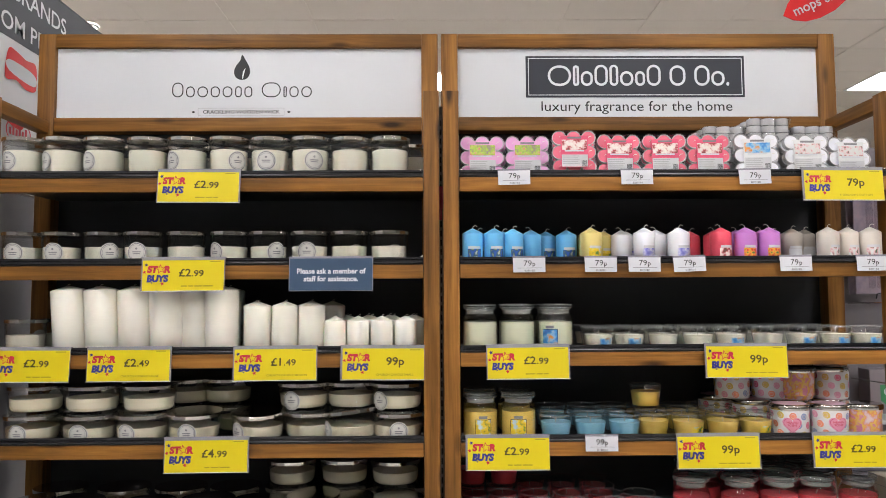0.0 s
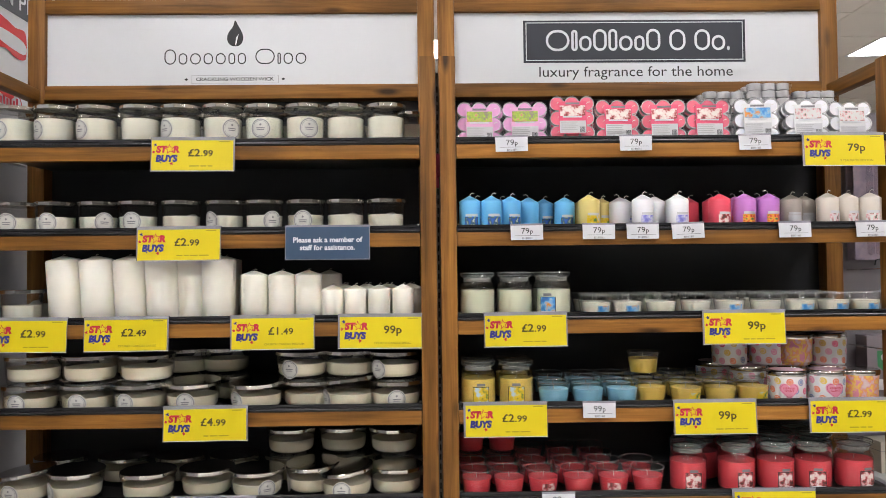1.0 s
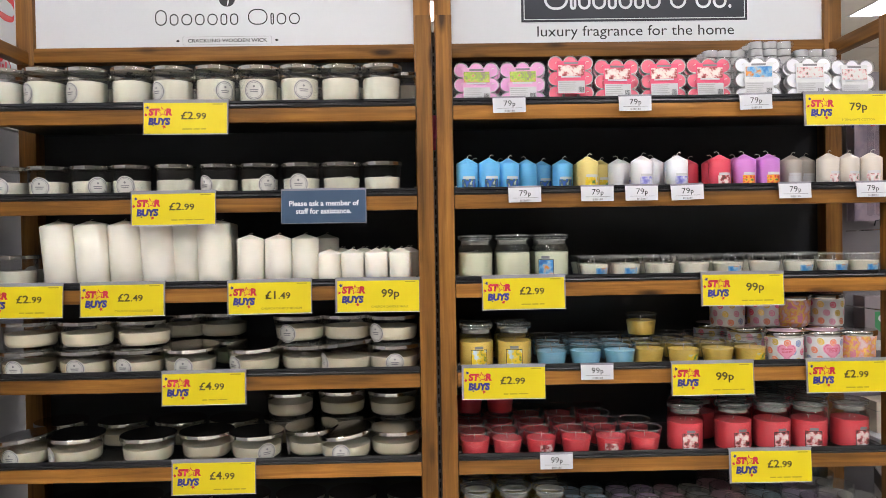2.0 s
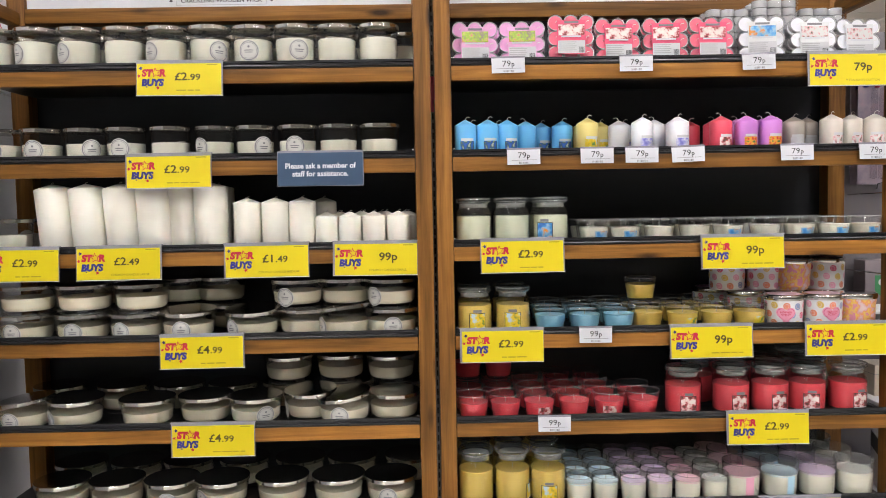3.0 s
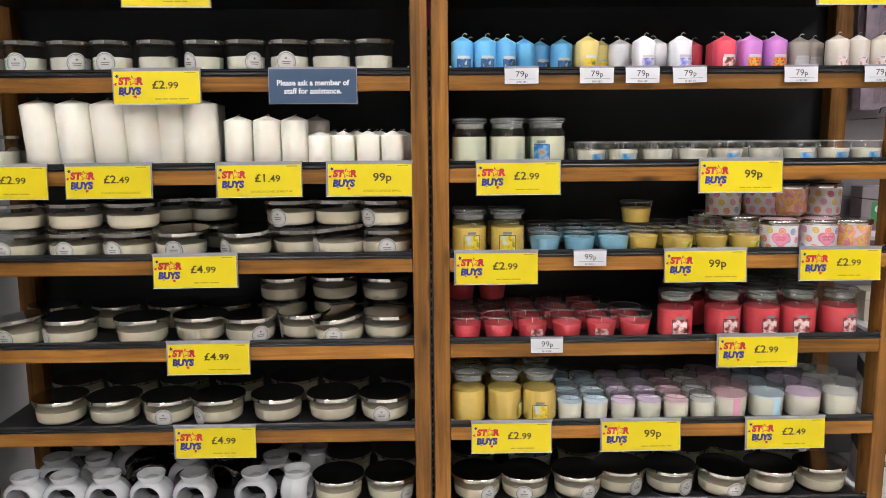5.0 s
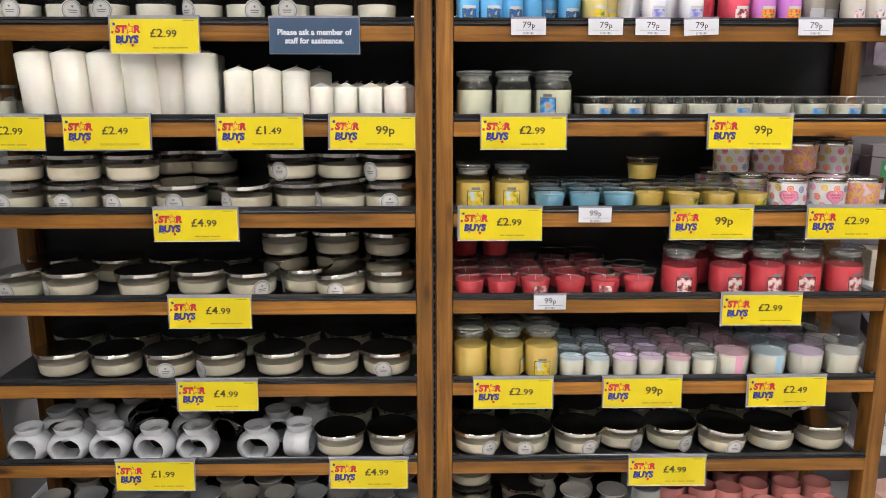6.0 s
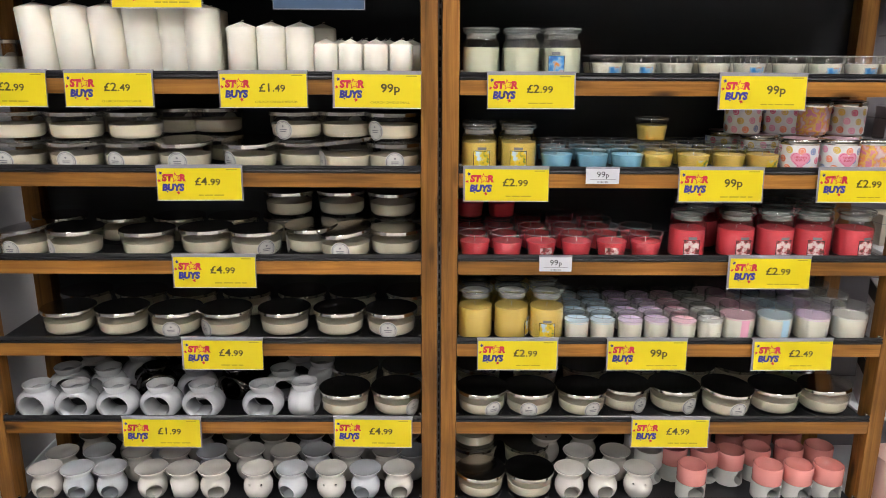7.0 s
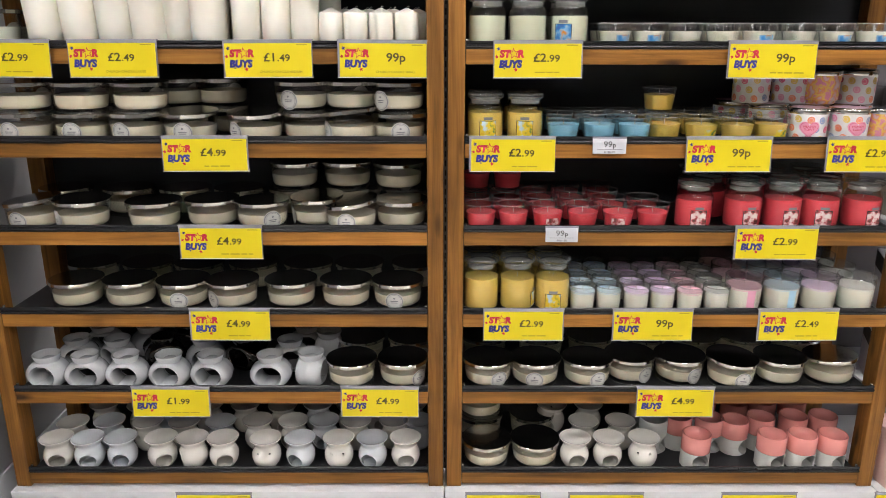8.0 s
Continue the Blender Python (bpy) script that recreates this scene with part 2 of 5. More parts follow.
def wrap(bm, radius, u, z):
    """A point at arc length u round the front (-y) of a turned body, at height z."""
    r = radius(z) if callable(radius) else radius
    a = u / r
    return bm.verts.new((r * math.sin(a), -r * math.cos(a), z))


def sheet_on(radius, u0, u1, z0, z1, nu=8, nz=2, bm=None):
    """A rectangular label wrapped round the front of a turned body."""
    bm = bm or bmesh.new()
    g = [[wrap(bm, radius, u0 + (u1 - u0) * i / nu, z0 + (z1 - z0) * k / nz) for i in range(nu + 1)] for k in range(nz + 1)]
    for k in range(nz):
        for i in range(nu):
            bm.faces.new((g[k][i], g[k][i + 1], g[k + 1][i + 1], g[k + 1][i]))
    return bm


def ring_on(radius, zc, r0, r1, seg=24, bm=None, u_c=0.0):
    """A printed ring or disc wrapped round a turned body."""
    bm = bm or bmesh.new()
    rr = [r0, (r0 + r1) / 2, r1]
    g = [[wrap(bm, radius, u_c + r * math.cos(2 * math.pi * i / seg), zc + r * math.sin(2 * math.pi * i / seg)) for i in range(seg)] for r in rr]
    for a, b in zip(g, g[1:]):
        for i in range(seg):
            j = (i + 1) % seg
            bm.faces.new((a[i], a[j], b[j], b[i]))
    if r0 < 1e-4:
        bmesh.ops.remove_doubles(bm, verts=g[0], dist=1e-4)
    return bm


def tube(points, radius, seg=6, bm=None):
    bm = bm or bmesh.new()
    pts = [Vector(p) for p in points]
    rings = []
    for i, p in enumerate(pts):
        d = (pts[min(i + 1, len(pts) - 1)] - pts[max(i - 1, 0)]).normalized()
        a = d.orthogonal().normalized()
        b = d.cross(a)
        rings.append([bm.verts.new(p + radius * (a * math.cos(2 * math.pi * k / seg) + b * math.sin(2 * math.pi * k / seg))) for k in range(seg)])
    for a, b in zip(rings, rings[1:]):
        for k in range(seg):
            bm.faces.new((a[k], a[(k + 1) % seg], b[(k + 1) % seg], b[k]))
    bm.faces.new(rings[0])
    bm.faces.new(rings[-1][::-1])
    return bm


def flat(points, y, bm=None):
    """A flat shape in the x-z plane that faces -y."""
    bm = bm or bmesh.new()
    bm.faces.new([bm.verts.new((x, y, z)) for x, z in points])
    return bm


def smooth_loop(pts, n=5):
    """A closed outline rounded through its points."""
    out = []
    for i in range(len(pts)):
        p = [Vector(pts[(i + k) % len(pts)]) for k in (-1, 0, 1, 2)]
        for q in range(n):
            t = q / n
            v = 0.5 * (2 * p[1] + (p[2] - p[0]) * t + (2 * p[0] - 5 * p[1] + 4 * p[2] - p[3]) * t * t + (3 * p[1] - p[0] - 3 * p[2] + p[3]) * t ** 3)
            out.append((v.x, v.y))
    return out


def bar(bm, x0, x1, z0, z1, y, slant=0.0):
    return flat([(x0, z0), (x1, z0), (x1 + slant, z1), (x0 + slant, z1)], y, bm)


def star(bm, cx, cz, r, y, turn=0.0, inner=0.45):
    pts = []
    for i in range(10):
        a = radians(90 + turn + 36 * i)
        q = r if i % 2 == 0 else r * inner
        pts.append((cx + q * math.cos(a), cz + q * math.sin(a)))
    return flat(pts, y, bm)


def lettering(body, size, x, y, z, material, align="LEFT", bold=0.0, stretch=1.0, shear=0.0):
    """Flat letters in the built-in font as a mesh, facing -y, base line at z."""
    cu = bpy.data.curves.new("letters", "FONT")
    cu.body, cu.size, cu.align_x, cu.offset, cu.shear = body, size, align, bold, shear
    cu.resolution_u = 3
    ob = bpy.data.objects.new("letters", cu)
    me = bpy.data.meshes.new_from_object(ob)
    bpy.data.objects.remove(ob)
    bpy.data.curves.remove(cu)
    me.transform(Matrix(((stretch, 0, 0, x), (0, 0, -1, y), (0, 1, 0, z), (0, 0, 0, 1))))
    me.materials.clear()
    me.materials.append(material)
    return me


def cut(bm, cutters, name, material):
    """The mesh with the cutters' volumes taken away."""
    base = new("solid", finish(bm, name, material, 0))
    tools = []
    for c in cutters:
        t = new("tool", finish(c, "tool", material, 0))
        tools.append(t)
        mod = base.modifiers.new("cut", "BOOLEAN")
        mod.object, mod.operation, mod.solver = t, "DIFFERENCE", "EXACT"
    bpy.context.view_layer.update()
    me = bpy.data.meshes.new_from_object(base.evaluated_get(bpy.context.evaluated_depsgraph_get()))
    for o in (base, *tools):
        bpy.data.objects.remove(o)
    for p in me.polygons:
        p.use_smooth = True
    me.set_sharp_from_angle(angle=radians(40))
    me.materials.clear()
    me.materials.append(material)
    return me


def spread(first, poses):
    """Put a thing at the first pose and copies of it at the rest."""
    made = [first]
    first.matrix_basis = poses[0]
    for m in poses[1:]:
        made.append(copy_thing(first, m))
    return made


def stock(first, poses, dy=-0.016):
    """Goods on a shelf: moved dy towards the shelf lip, about the middle of the aisle."""
    k = 1 + dy / 2.0
    out = []
    for m in poses:
        q = m.copy()
        q.translation = Vector((-0.01 + (m.translation.x + 0.01) * k, m.translation.y + dy, m.translation.z))
        out.append(q)
    return spread(first, out)


RND = random.Random(7)


def jit(a):
    return RND.uniform(-a, a)


# ---- setting ----
LIP = [1.912, 1.687, 1.462, 1.237, 1.012, 0.788, 0.563, 0.312]
DROP = [0.016, 0.016, 0.017, 0.020, 0.021, 0.021, 0.021, 0.021]
TOP = [z - d for z, d in zip(LIP, DROP)]
TOP_WEST = [z - (0.004 if i in (3, 4) else 0.0) for i, z in enumerate(TOP)]
X_END = 1.206
BACK = 0.36


def build_room():
    b = bmesh.new()
    add_box(b, -9, 9, -9, 9, -0.1, 0.0)
    ob = new("floor", finish(b, "floor", FLOOR_VINYL, 0))
    tagged(ob, "pale vinyl shop floor", "floor", kind="structure")
    # ceiling of square tiles with recessed joints
    b = bmesh.new()
    holes = [(round((px - 0.02) / 0.61), round((py - 0.02) / 0.61)) for px, py in PANELS]
    n = 0
    for i in range(-14, 15):
        for j in range(-14, 15):
            if (i, j) in holes:
                continue
            x, y = 0.02 + i * 0.61, 0.02 + j * 0.61
            z = CEILING + 0.002 * ((i * 7 + j * 3) % 3)
            v = [b.verts.new(p) for p in ((x - 0.3045, y - 0.3045, z), (x + 0.3045, y - 0.3045, z), (x + 0.3045, y + 0.3045, z), (x - 0.3045, y + 0.3045, z))]
            b.faces.new(v[::-1])
    add_box(b, -9, 9, -9, 9, CEILING + 0.03, CEILING + 0.1)
    ob = new("ceiling", finish(b, "ceiling", CEIL_TILE, 0))
    tagged(ob, "suspended ceiling of pale mineral tiles", "ceiling", kind="structure")
    b = bmesh.new()
    for i in range(-14, 16):
        c = 0.02 + (i - 0.5) * 0.61
        add_box(b, c - 0.012, c + 0.012, -8.9, 8.9, CEILING - 0.002, CEILING + 0.02)
        add_box(b, -8.9, 8.9, c - 0.012, c + 0.012, CEILING - 0.003, CEILING + 0.019)
    tagged(new("trim", finish(b, "trim", CEIL_TILE, 0)), "white metal grid between the ceiling tiles", "trim", kind="structure")
    # Unseen walls, added to close the room for bounce and reflections.
    for nm, c in (("wall_north", (-9, 9, 8.9, 9, 0, CEILING)), ("wall_south", (-9, 9, -9, -8.9, 0, CEILING)),
                  ("wall_east", (8.9, 9, -8.9, 8.9, 0, CEILING)), ("wall_west", (-9, -8.9, -8.9, 8.9, 0, CEILING))):
        tagged(new(nm, finish(box(*c), nm, ROOM_SHELL, 0)), "plain unseen wall that closes the room", "wall", kind="structure")
    proto = thing("ceiling_light", "square recessed ceiling light with a white diffuser", "lamp", "ceiling lights")
    part("diffuser", box(-0.28, 0.28, -0.28, 0.28, 0.004, 0.012), LAMP, proto, "glowing white diffuser", 0)
    b = bmesh.new()
    for c in ((-0.302, -0.281, -0.302, 0.302), (0.281, 0.302, -0.302, 0.302), (-0.281, 0.281, -0.302, -0.281), (-0.281, 0.281, 0.281, 0.302)):
        add_box(b, *c, -0.006, 0.026)
    part("frame", b, WHITE_METAL, proto, "", 0)
    spot = thing("downlight", "small round recessed ceiling downlight", "lamp", at=pose(-2.54, 3.47, CEILING - 0.012))
    part("lens", lathe([(0, 0.0), (0.05, 0.0), (0.05, 0.006), (0, 0.006)], 28), SPOT, spot, "glowing lens")
    part("bezel", lathe([(0.052, 0.008), (0.052, -0.004), (0.066, -0.003), (0.068, 0.008)], 28), WHITE_METAL, spot)
    spread(proto, [pose(0.02 + i * 0.61, 0.02 + j * 0.61, CEILING) for i, j in holes])


def build_unit(mirror, name_label, header_fn):
    """A pine-framed shelving bay, 1.2 m wide. mirror=-1: it stands to the west of the joint."""
    unit = thing("shelving_unit", name_label, "shelving unit", "candle shelving")
    xa, xb = (-X_END, -0.005) if mirror < 0 else (0.005, X_END)
    tops = TOP_WEST if mirror < 0 else TOP
    pw = 0.041
    for x0 in (xa, xb - pw):
        part("front_post", box(x0, x0 + pw, 0.002, 0.062, 0.25, 2.121, 0.003), WOOD_Z, unit)
    bw = 0.05
    for x0 in (xa, xb - bw):
        part("back_post", box(x0, x0 + bw, 0.31, BACK, 0.25, 2.384, 0.003), WOOD_Z, unit)
    part("top_rail", box(xa + bw, xb - bw, 0.311, 0.36, 2.343, 2.384, 0.003), WOOD_TOP, unit)
    part("middle_rail", box(xa + bw, xb - bw, 0.311, 0.36, 2.086, 2.128, 0.003), WOOD_TOP, unit)
    for x0 in (xa + 0.002, xb - pw + 0.002):
        part("side_arm", box(x0, x0 + pw - 0.006, 0.063, 0.309, 2.08, 2.117, 0.003), WOOD_Y, unit)
    part("back_panel", box(xa + 0.03, xb - 0.03, BACK + 0.002, BACK + 0.02, 0.25, 2.10), BLACK_PANEL, unit, "matt black back panel", 0)
    board = part("header_board", box(xa + bw - 0.002, xb - bw + 0.002, 0.326, 0.336, 2.126, 2.345), WHITE_BOARD, unit, "white printed header board", 0)
    header_fn(board, (xa + xb) / 2)
    ra, rb = xa + pw + 0.001, xb - pw - 0.001
    for i, z in enumerate(LIP):
        sh = part("shelf", box(ra, rb, 0.03, BACK, tops[i] - 0.014, tops[i]), BLACK, unit, "black metal shelf", 0)
        b = prism([(0.029, -0.0182), (0.029, -0.0172), (0.0075, -0.0162), (0.0065, -0.001), (0.0055, 0.0), (0.0025, 0.0), (0.0012, -0.0012), (0.0012, -0.006), (0.0028, -0.0072), (0.0028, -0.0095),
                   (0.0004, -0.0098), (-0.0012, -0.0108), (-0.0018, -0.0125), (-0.0012, -0.0142), (0.0004, -0.0154), (0.0022, -0.016), (0.0022, -0.018)], ra, rb, z)
        part("shelf_lip", b, BLACK_LIP, sh, "glossy black plastic lip")
        part("front_rail", box(ra, rb, 0.003, 0.028, z - 0.054, z - 0.0185, 0.0025), WOOD_X, sh)
        for x in (ra + 0.004, rb - 0.004):
            part("clip", box(x - 0.003, x + 0.003, 0.008, 0.014, z - 0.010, z + 0.004, 0.001), CHROME, sh)
    return unit


def stadium(x0, x1, z0, z1, t, y):
    """A flat round-ended outline, stroke t wide."""
    b = bmesh.new()
    rings = []
    for d in (0.0, t):
        r = max(0.0005, min(x1 - x0, z1 - z0) / 2 - d)
        ring = []
        for cx, cz, a0 in ((x1 - d - r, z1 - d - r, 0), (x0 + d + r, z1 - d - r, 90), (x0 + d + r, z0 + d + r, 180), (x1 - d - r, z0 + d + r, 270)):
            for q in range(6):
                a = radians(a0 + 18 * q)
                ring.append(b.verts.new((cx + r * math.cos(a), y, cz + r * math.sin(a))))
        rings.append(ring)
    n = len(rings[0])
    for i in range(n):
        j = (i + 1) % n
        b.faces.new((rings[0][i], rings[0][j], rings[1][j], rings[1][i]))
    return b


def header_flame(board, cx):
    cx += 0.036
    y = 0.3255
    # dark flame mark with a pale slit
    pts = [(0, 0.078), (0.010, 0.062), (0.020, 0.044), (0.0245, 0.026), (0.020, 0.010), (0.009, 0.001), (-0.008, 0.001), (-0.020, 0.010), (-0.024, 0.026), (-0.018, 0.044), (-0.006, 0.060)]
    part("flame_mark", flat(smooth_loop([(cx - 0.03 + x, 2.247 + z) for x, z in pts]), y), INK, board, "", 0)
    part("flame_slit", flat([(cx - 0.030, 2.25), (cx - 0.027, 2.25), (cx - 0.019, 2.285), (cx - 0.027, 2.272)], y - 0.0006), WHITE_BOARD, board, "", 0)
    # brand line as plain upright shapes
    x = cx - 0.24
    for w, h in ((0.036, 0.046), (0.028, 0.034), (0.034, 0.034), (0.030, 0.034), (0.032, 0.034), (0.022, 0.034), (0.026, 0.034), (0, 0), (0.060, 0.046), (0.012, 0.034), (0.030, 0.034), (0.034, 0.034)):
        if w:
            part("brand_shape", stadium(x, x + w - 0.002, 2.193, 2.193 + h, 0.0034, y), INK, board, "", 0)
        x += w + 0.006 if w else 0.02
    part("tagline", lettering("CRACKLING WOODEN WICK", 0.0145, cx - 0.031, y, 2.1435, INK, "CENTER", 0.0003, 1.18), INK, board, "", 0)
    b = bmesh.new()
    for c in ((-0.161, 0.099, 2.136, 2.1368), (-0.161, 0.099, 2.1592, 2.16), (-0.161, -0.1602, 2.1368, 2.1592), (0.0982, 0.099, 2.1368, 2.1592)):
        bar(b, cx + c[0], cx + c[1], c[2], c[3], y)
    part("tagline_frame", b, GREY_INK, board, "", 0)
    for dx in (-0.175, 0.113):
        part("diamond", flat([(cx + dx - 0.006, 2.148), (cx + dx, 2.144), (cx + dx + 0.006, 2.148), (cx + dx, 2.152)], y), INK, board, "", 0)


def header_box(board, cx):
    y = 0.3255
    part("brand_plate", box(0.263, 0.933, 0.3245, 0.3259, 2.191, 2.319), NAVY, board, "dark navy plate", 0)
    b = bmesh.new()
    for c in ((0.270, 0.926, 2.197, 2.1995), (0.270, 0.926, 2.3105, 2.313), (0.270, 0.2725, 2.1995, 2.3105), (0.9235, 0.926, 2.1995, 2.3105)):
        bar(b, *c, 0.3238)
    part("plate_line", b, WHITE_BOARD, board, "", 0)
    x = 0.330
    for w, h in ((0.075, 0.064), (0.022, 0.064), (0.040, 0.046), (0.044, 0.066), (0.030, 0.066), (0.044, 0.046), (0.034, 0.046), (0.046, 0.066), (0, 0), (0.052, 0.064), (0, 0), (0.050, 0.064), (0.044, 0.046), (0.012, 0.012)):
        if w:
            part("brand_shape", stadium(x, x + w - 0.003, 2.226, 2.226 + h, 0.0075, 0.3238), WHITE_BOARD, board, "", 0)
            x += w + 0.002
        else:
            x += 0.022
    part("tagline", lettering("luxury fragrance for the home", 0.0438, 0.601, y, 2.149, INK, "CENTER", 0.0, 1.1), INK, board, "", 0)


build_room()
build_unit(-1, "brown pine shelving bay with black shelves of white candles", header_flame)
build_unit(1, "brown pine shelving bay with black shelves of coloured candles", header_box)

for x0, x1, lab in ((-X_END - 0.006, -0.003, "white metal base plinth under the shelving"), (0.001, X_END + 0.004, "white metal base plinth under the candle shelving"), (X_END + 0.008, 2.46, "white metal base plinth under hanging goods")):
    pl = thing("base_plinth", lab, "plinth", "base plinths")
    part("deck", box(x0, x1, -0.022, 0.42, 0.225, 0.249, 0.003), WHITE_METAL, pl)
    part("kick_panel", box(x0 + 0.002, x1 - 0.002, -0.006, 0.014, 0.0, 0.224), WHITE_METAL, pl, "", 0)
    part("ticket_strip", box(x0 + 0.003, x1 - 0.003, -0.016, -0.007, 0.16, 0.222, 0.002), WHITE_METAL, pl)
    part("back_upright", box(x0 + 0.002, x1 - 0.002, 0.424, 0.45, 0, 2.05), BLACK_PANEL if x0 < 1 else GREY_PANEL, pl, "", 0)


# ---- candle makers ----
def bead(r, z, a=0.0011, seg=32):
    """A rounded bead on a glass edge, to carry the pale glint."""
    return lathe([(r + a * math.cos(radians(60 * i)), z + a * math.sin(radians(60 * i))) for i in range(7)], seg)


def seal_label(parent, radius, zc, r):
    """Round paper seal with two printed rings, a dot and two short bars."""
    lab = part("label", ring_on(lambda z: radius(z) + 0.0007, zc, 0.00005, r), SEAL_PAPER, parent, "round white paper label", 60)
    rr = lambda z: radius(z) + 0.0012
    part("outer_ring", ring_on(rr, zc, r * 0.84, r * 0.92), GREY_INK, lab, "", 60)
    part("inner_ring", ring_on(rr, zc, r * 0.73, r * 0.76), GREY_INK, lab, "", 60)
    part("print_bar", sheet_on(rr, -r * 0.42, r * 0.42, zc - r * 0.02, zc + r * 0.07, 5, 1), GREY_INK, lab, "", 60)
    part("print_bar", sheet_on(rr, -r * 0.36, r * 0.36, zc - r * 0.20, zc - r * 0.12, 5, 1), GREY_INK, lab, "", 60)
    part("print_mark", ring_on(rr, zc + r * 0.36, 0.00005, r * 0.11, 10), GREY_INK, lab, "", 60)


def lidded_jar(label, group, top_r, base_r, height, fill, seal_r, category="candle", wax_mat=None, foot=0.15, wall=0.0018, curve=0.3, seal_at=0.45):
    """Glass jar candle with a flat steel lid and a paper seal; thick clear glass below and beside the wax."""
    ob = thing("jar_candle", label, category, group)
    lid_h = 0.0085
    gh = height - lid_h * 0.6

    def rad(z):
        k = max(0.0, min(1.0, z / gh))
        return base_r + (top_r - base_r) * max(k, 0.004) ** curve

    prof = [(0.0, 0.0), (base_r * 0.9, 0.0), (base_r, 0.0012)] + [(rad(gh * k), gh * k) for k in (0.05, 0.09, 0.14, 0.2, 0.3, 0.45, 0.65, 0.85, 1.0)]
    t = wall
    w0, w1 = gh * foot, gh * fill
    inside = lambda z: rad(z) - t - 0.006 * max(0.0, 1 - (z - w0) / 0.010) ** 2.2
    prof += [(inside(z), z) for z in (gh, (w1 + gh) / 2, w1, w0 + 0.010, w0 + 0.008, w0 + 0.003, w0)] + [(0.0, w0 - 0.001)]
    part("glass", lathe(prof, 40), GLASS, ob, "clear glass", 50)
    q = 0.0005
    part("wax", lathe([(0.0, w0 + q)] + [(inside(z) - q, z + q) for z in (w0, w0 + 0.003, w0 + 0.008, w0 + 0.010)] + [(inside(w1) - q, w1), (inside(w1) - 0.004, w1 - 0.0015), (0.0, w1 - 0.002)], 40), wax_mat or WAX_CREAM, ob)
    part("foot_edge", bead(base_r - 0.0008, 0.0024, 0.0011, 40), RIM_GLINT, ob, "", 60)
    lr = top_r + 0.0022
    part("lid", lathe([(0.0, gh - 0.001), (lr - 0.002, gh - 0.001), (lr, gh - 0.0005), (lr, gh + lid_h - 0.0008), (lr - 0.0008, gh + lid_h), (lr - 0.003, gh + lid_h), (0.0, gh + lid_h - 0.0003)], 48), CHROME, ob, "polished steel lid", 20)
    seal_label(ob, rad, gh * seal_at, seal_r)
    return ob


def tilt_lid(ob, ax, ay, dz=0.004):
    for c in ob.children:
        if c.name.startswith("lid"):
            c.matrix_basis = pose(0, 0, 0.062 + dz, ax, ay, 0) @ pose(0, 0, -0.062)


def apothecary_jar(label, wax_mat, print_mat, group, height=0.132, r=0.0455, grey=None):
    """Round-shouldered jar candle with a glass stopper lid."""
    ob = thing("lidded_jar_candle", label, "candle", group)
    h = height - 0.024
    prof = [(0, 0), (r * 0.9, 0), (r, 0.005), (r, h * 0.72), (r * 0.97, h * 0.79), (r * 0.85, h * 0.87), (r * 0.82, h * 0.9), (r * 0.82, h * 0.97), (r * 0.87, h), (r * 0.78, h), (r * 0.77, h * 0.9), (r * 0.92, h * 0.77), (r * 0.965, h * 0.7), (r * 0.965, 0.012), (0, 0.01)]
    part("glass", lathe(prof, 40), GLASS, ob, "clear glass", 50)
    q = r * 0.955
    part("wax", lathe([(0, 0.0115), (q - 0.002, 0.0115), (q, 0.014), (q, h * 0.69), (q - 0.003, h * 0.685), (0, h * 0.68)], 40), wax_mat, ob)
    part("wick", tube([(0, 0, h * 0.68), (0.001, 0, h * 0.72), (0.003, 0, h * 0.76)], 0.0008), WICK, ob)
    z = h + 0.0006
    part("lid", lathe([(0, z - 0.012), (r * 0.7, z - 0.012), (r * 0.735, z - 0.001), (r * 0.735, z), (r * 0.95, z), (r * 0.98, z + 0.0025), (r * 0.98, z + 0.0085), (r * 0.93, z + 0.0115), (r * 0.5, z + 0.0135), (0, z + 0.0138)], 40), SMOKE, ob, "clear glass stopper lid", 50)
    part("seal_ring", lathe([(r * 0.752, h * 0.885), (r * 0.766, h * 0.89), (r * 0.766, h * 0.985), (r * 0.752, h * 0.99), (r * 0.752, h * 0.885)], 40), SEAL_RING, ob, "milky silicone seal", 50)
    part("rim", bead(r * 0.955, z + 0.0098, 0.0016, 40), RIM_GLINT, ob, "", 60)
    part("rim", bead(r * 0.97, z + 0.0025, 0.0012, 40), RIM_GLINT, ob, "", 60)
    part("rim", bead(r * 0.85, h - 0.001, 0.0012, 40), RIM_GLINT, ob, "", 60)
    if print_mat:
        s = part("label", sheet_on(r + 0.0006, -0.02, 0.02, 0.018, 0.055, 8, 2), print_mat, ob, "printed fruit label", 60)
        part("label_title", sheet_on(r + 0.0012, -0.011, 0.011, 0.058, 0.065, 6, 1), GREY_INK, ob, "", 60)
        part("label_border", sheet_on(r + 0.0012, -0.02, 0.02, 0.018, 0.020, 8, 1), WHITE_CARD, s, "", 60)
        part("label_frame", sheet_on(r + 0.0003, -0.0214, 0.0214, 0.0166, 0.0564, 8, 2), INK, s, "thin dark frame", 60)
    return ob


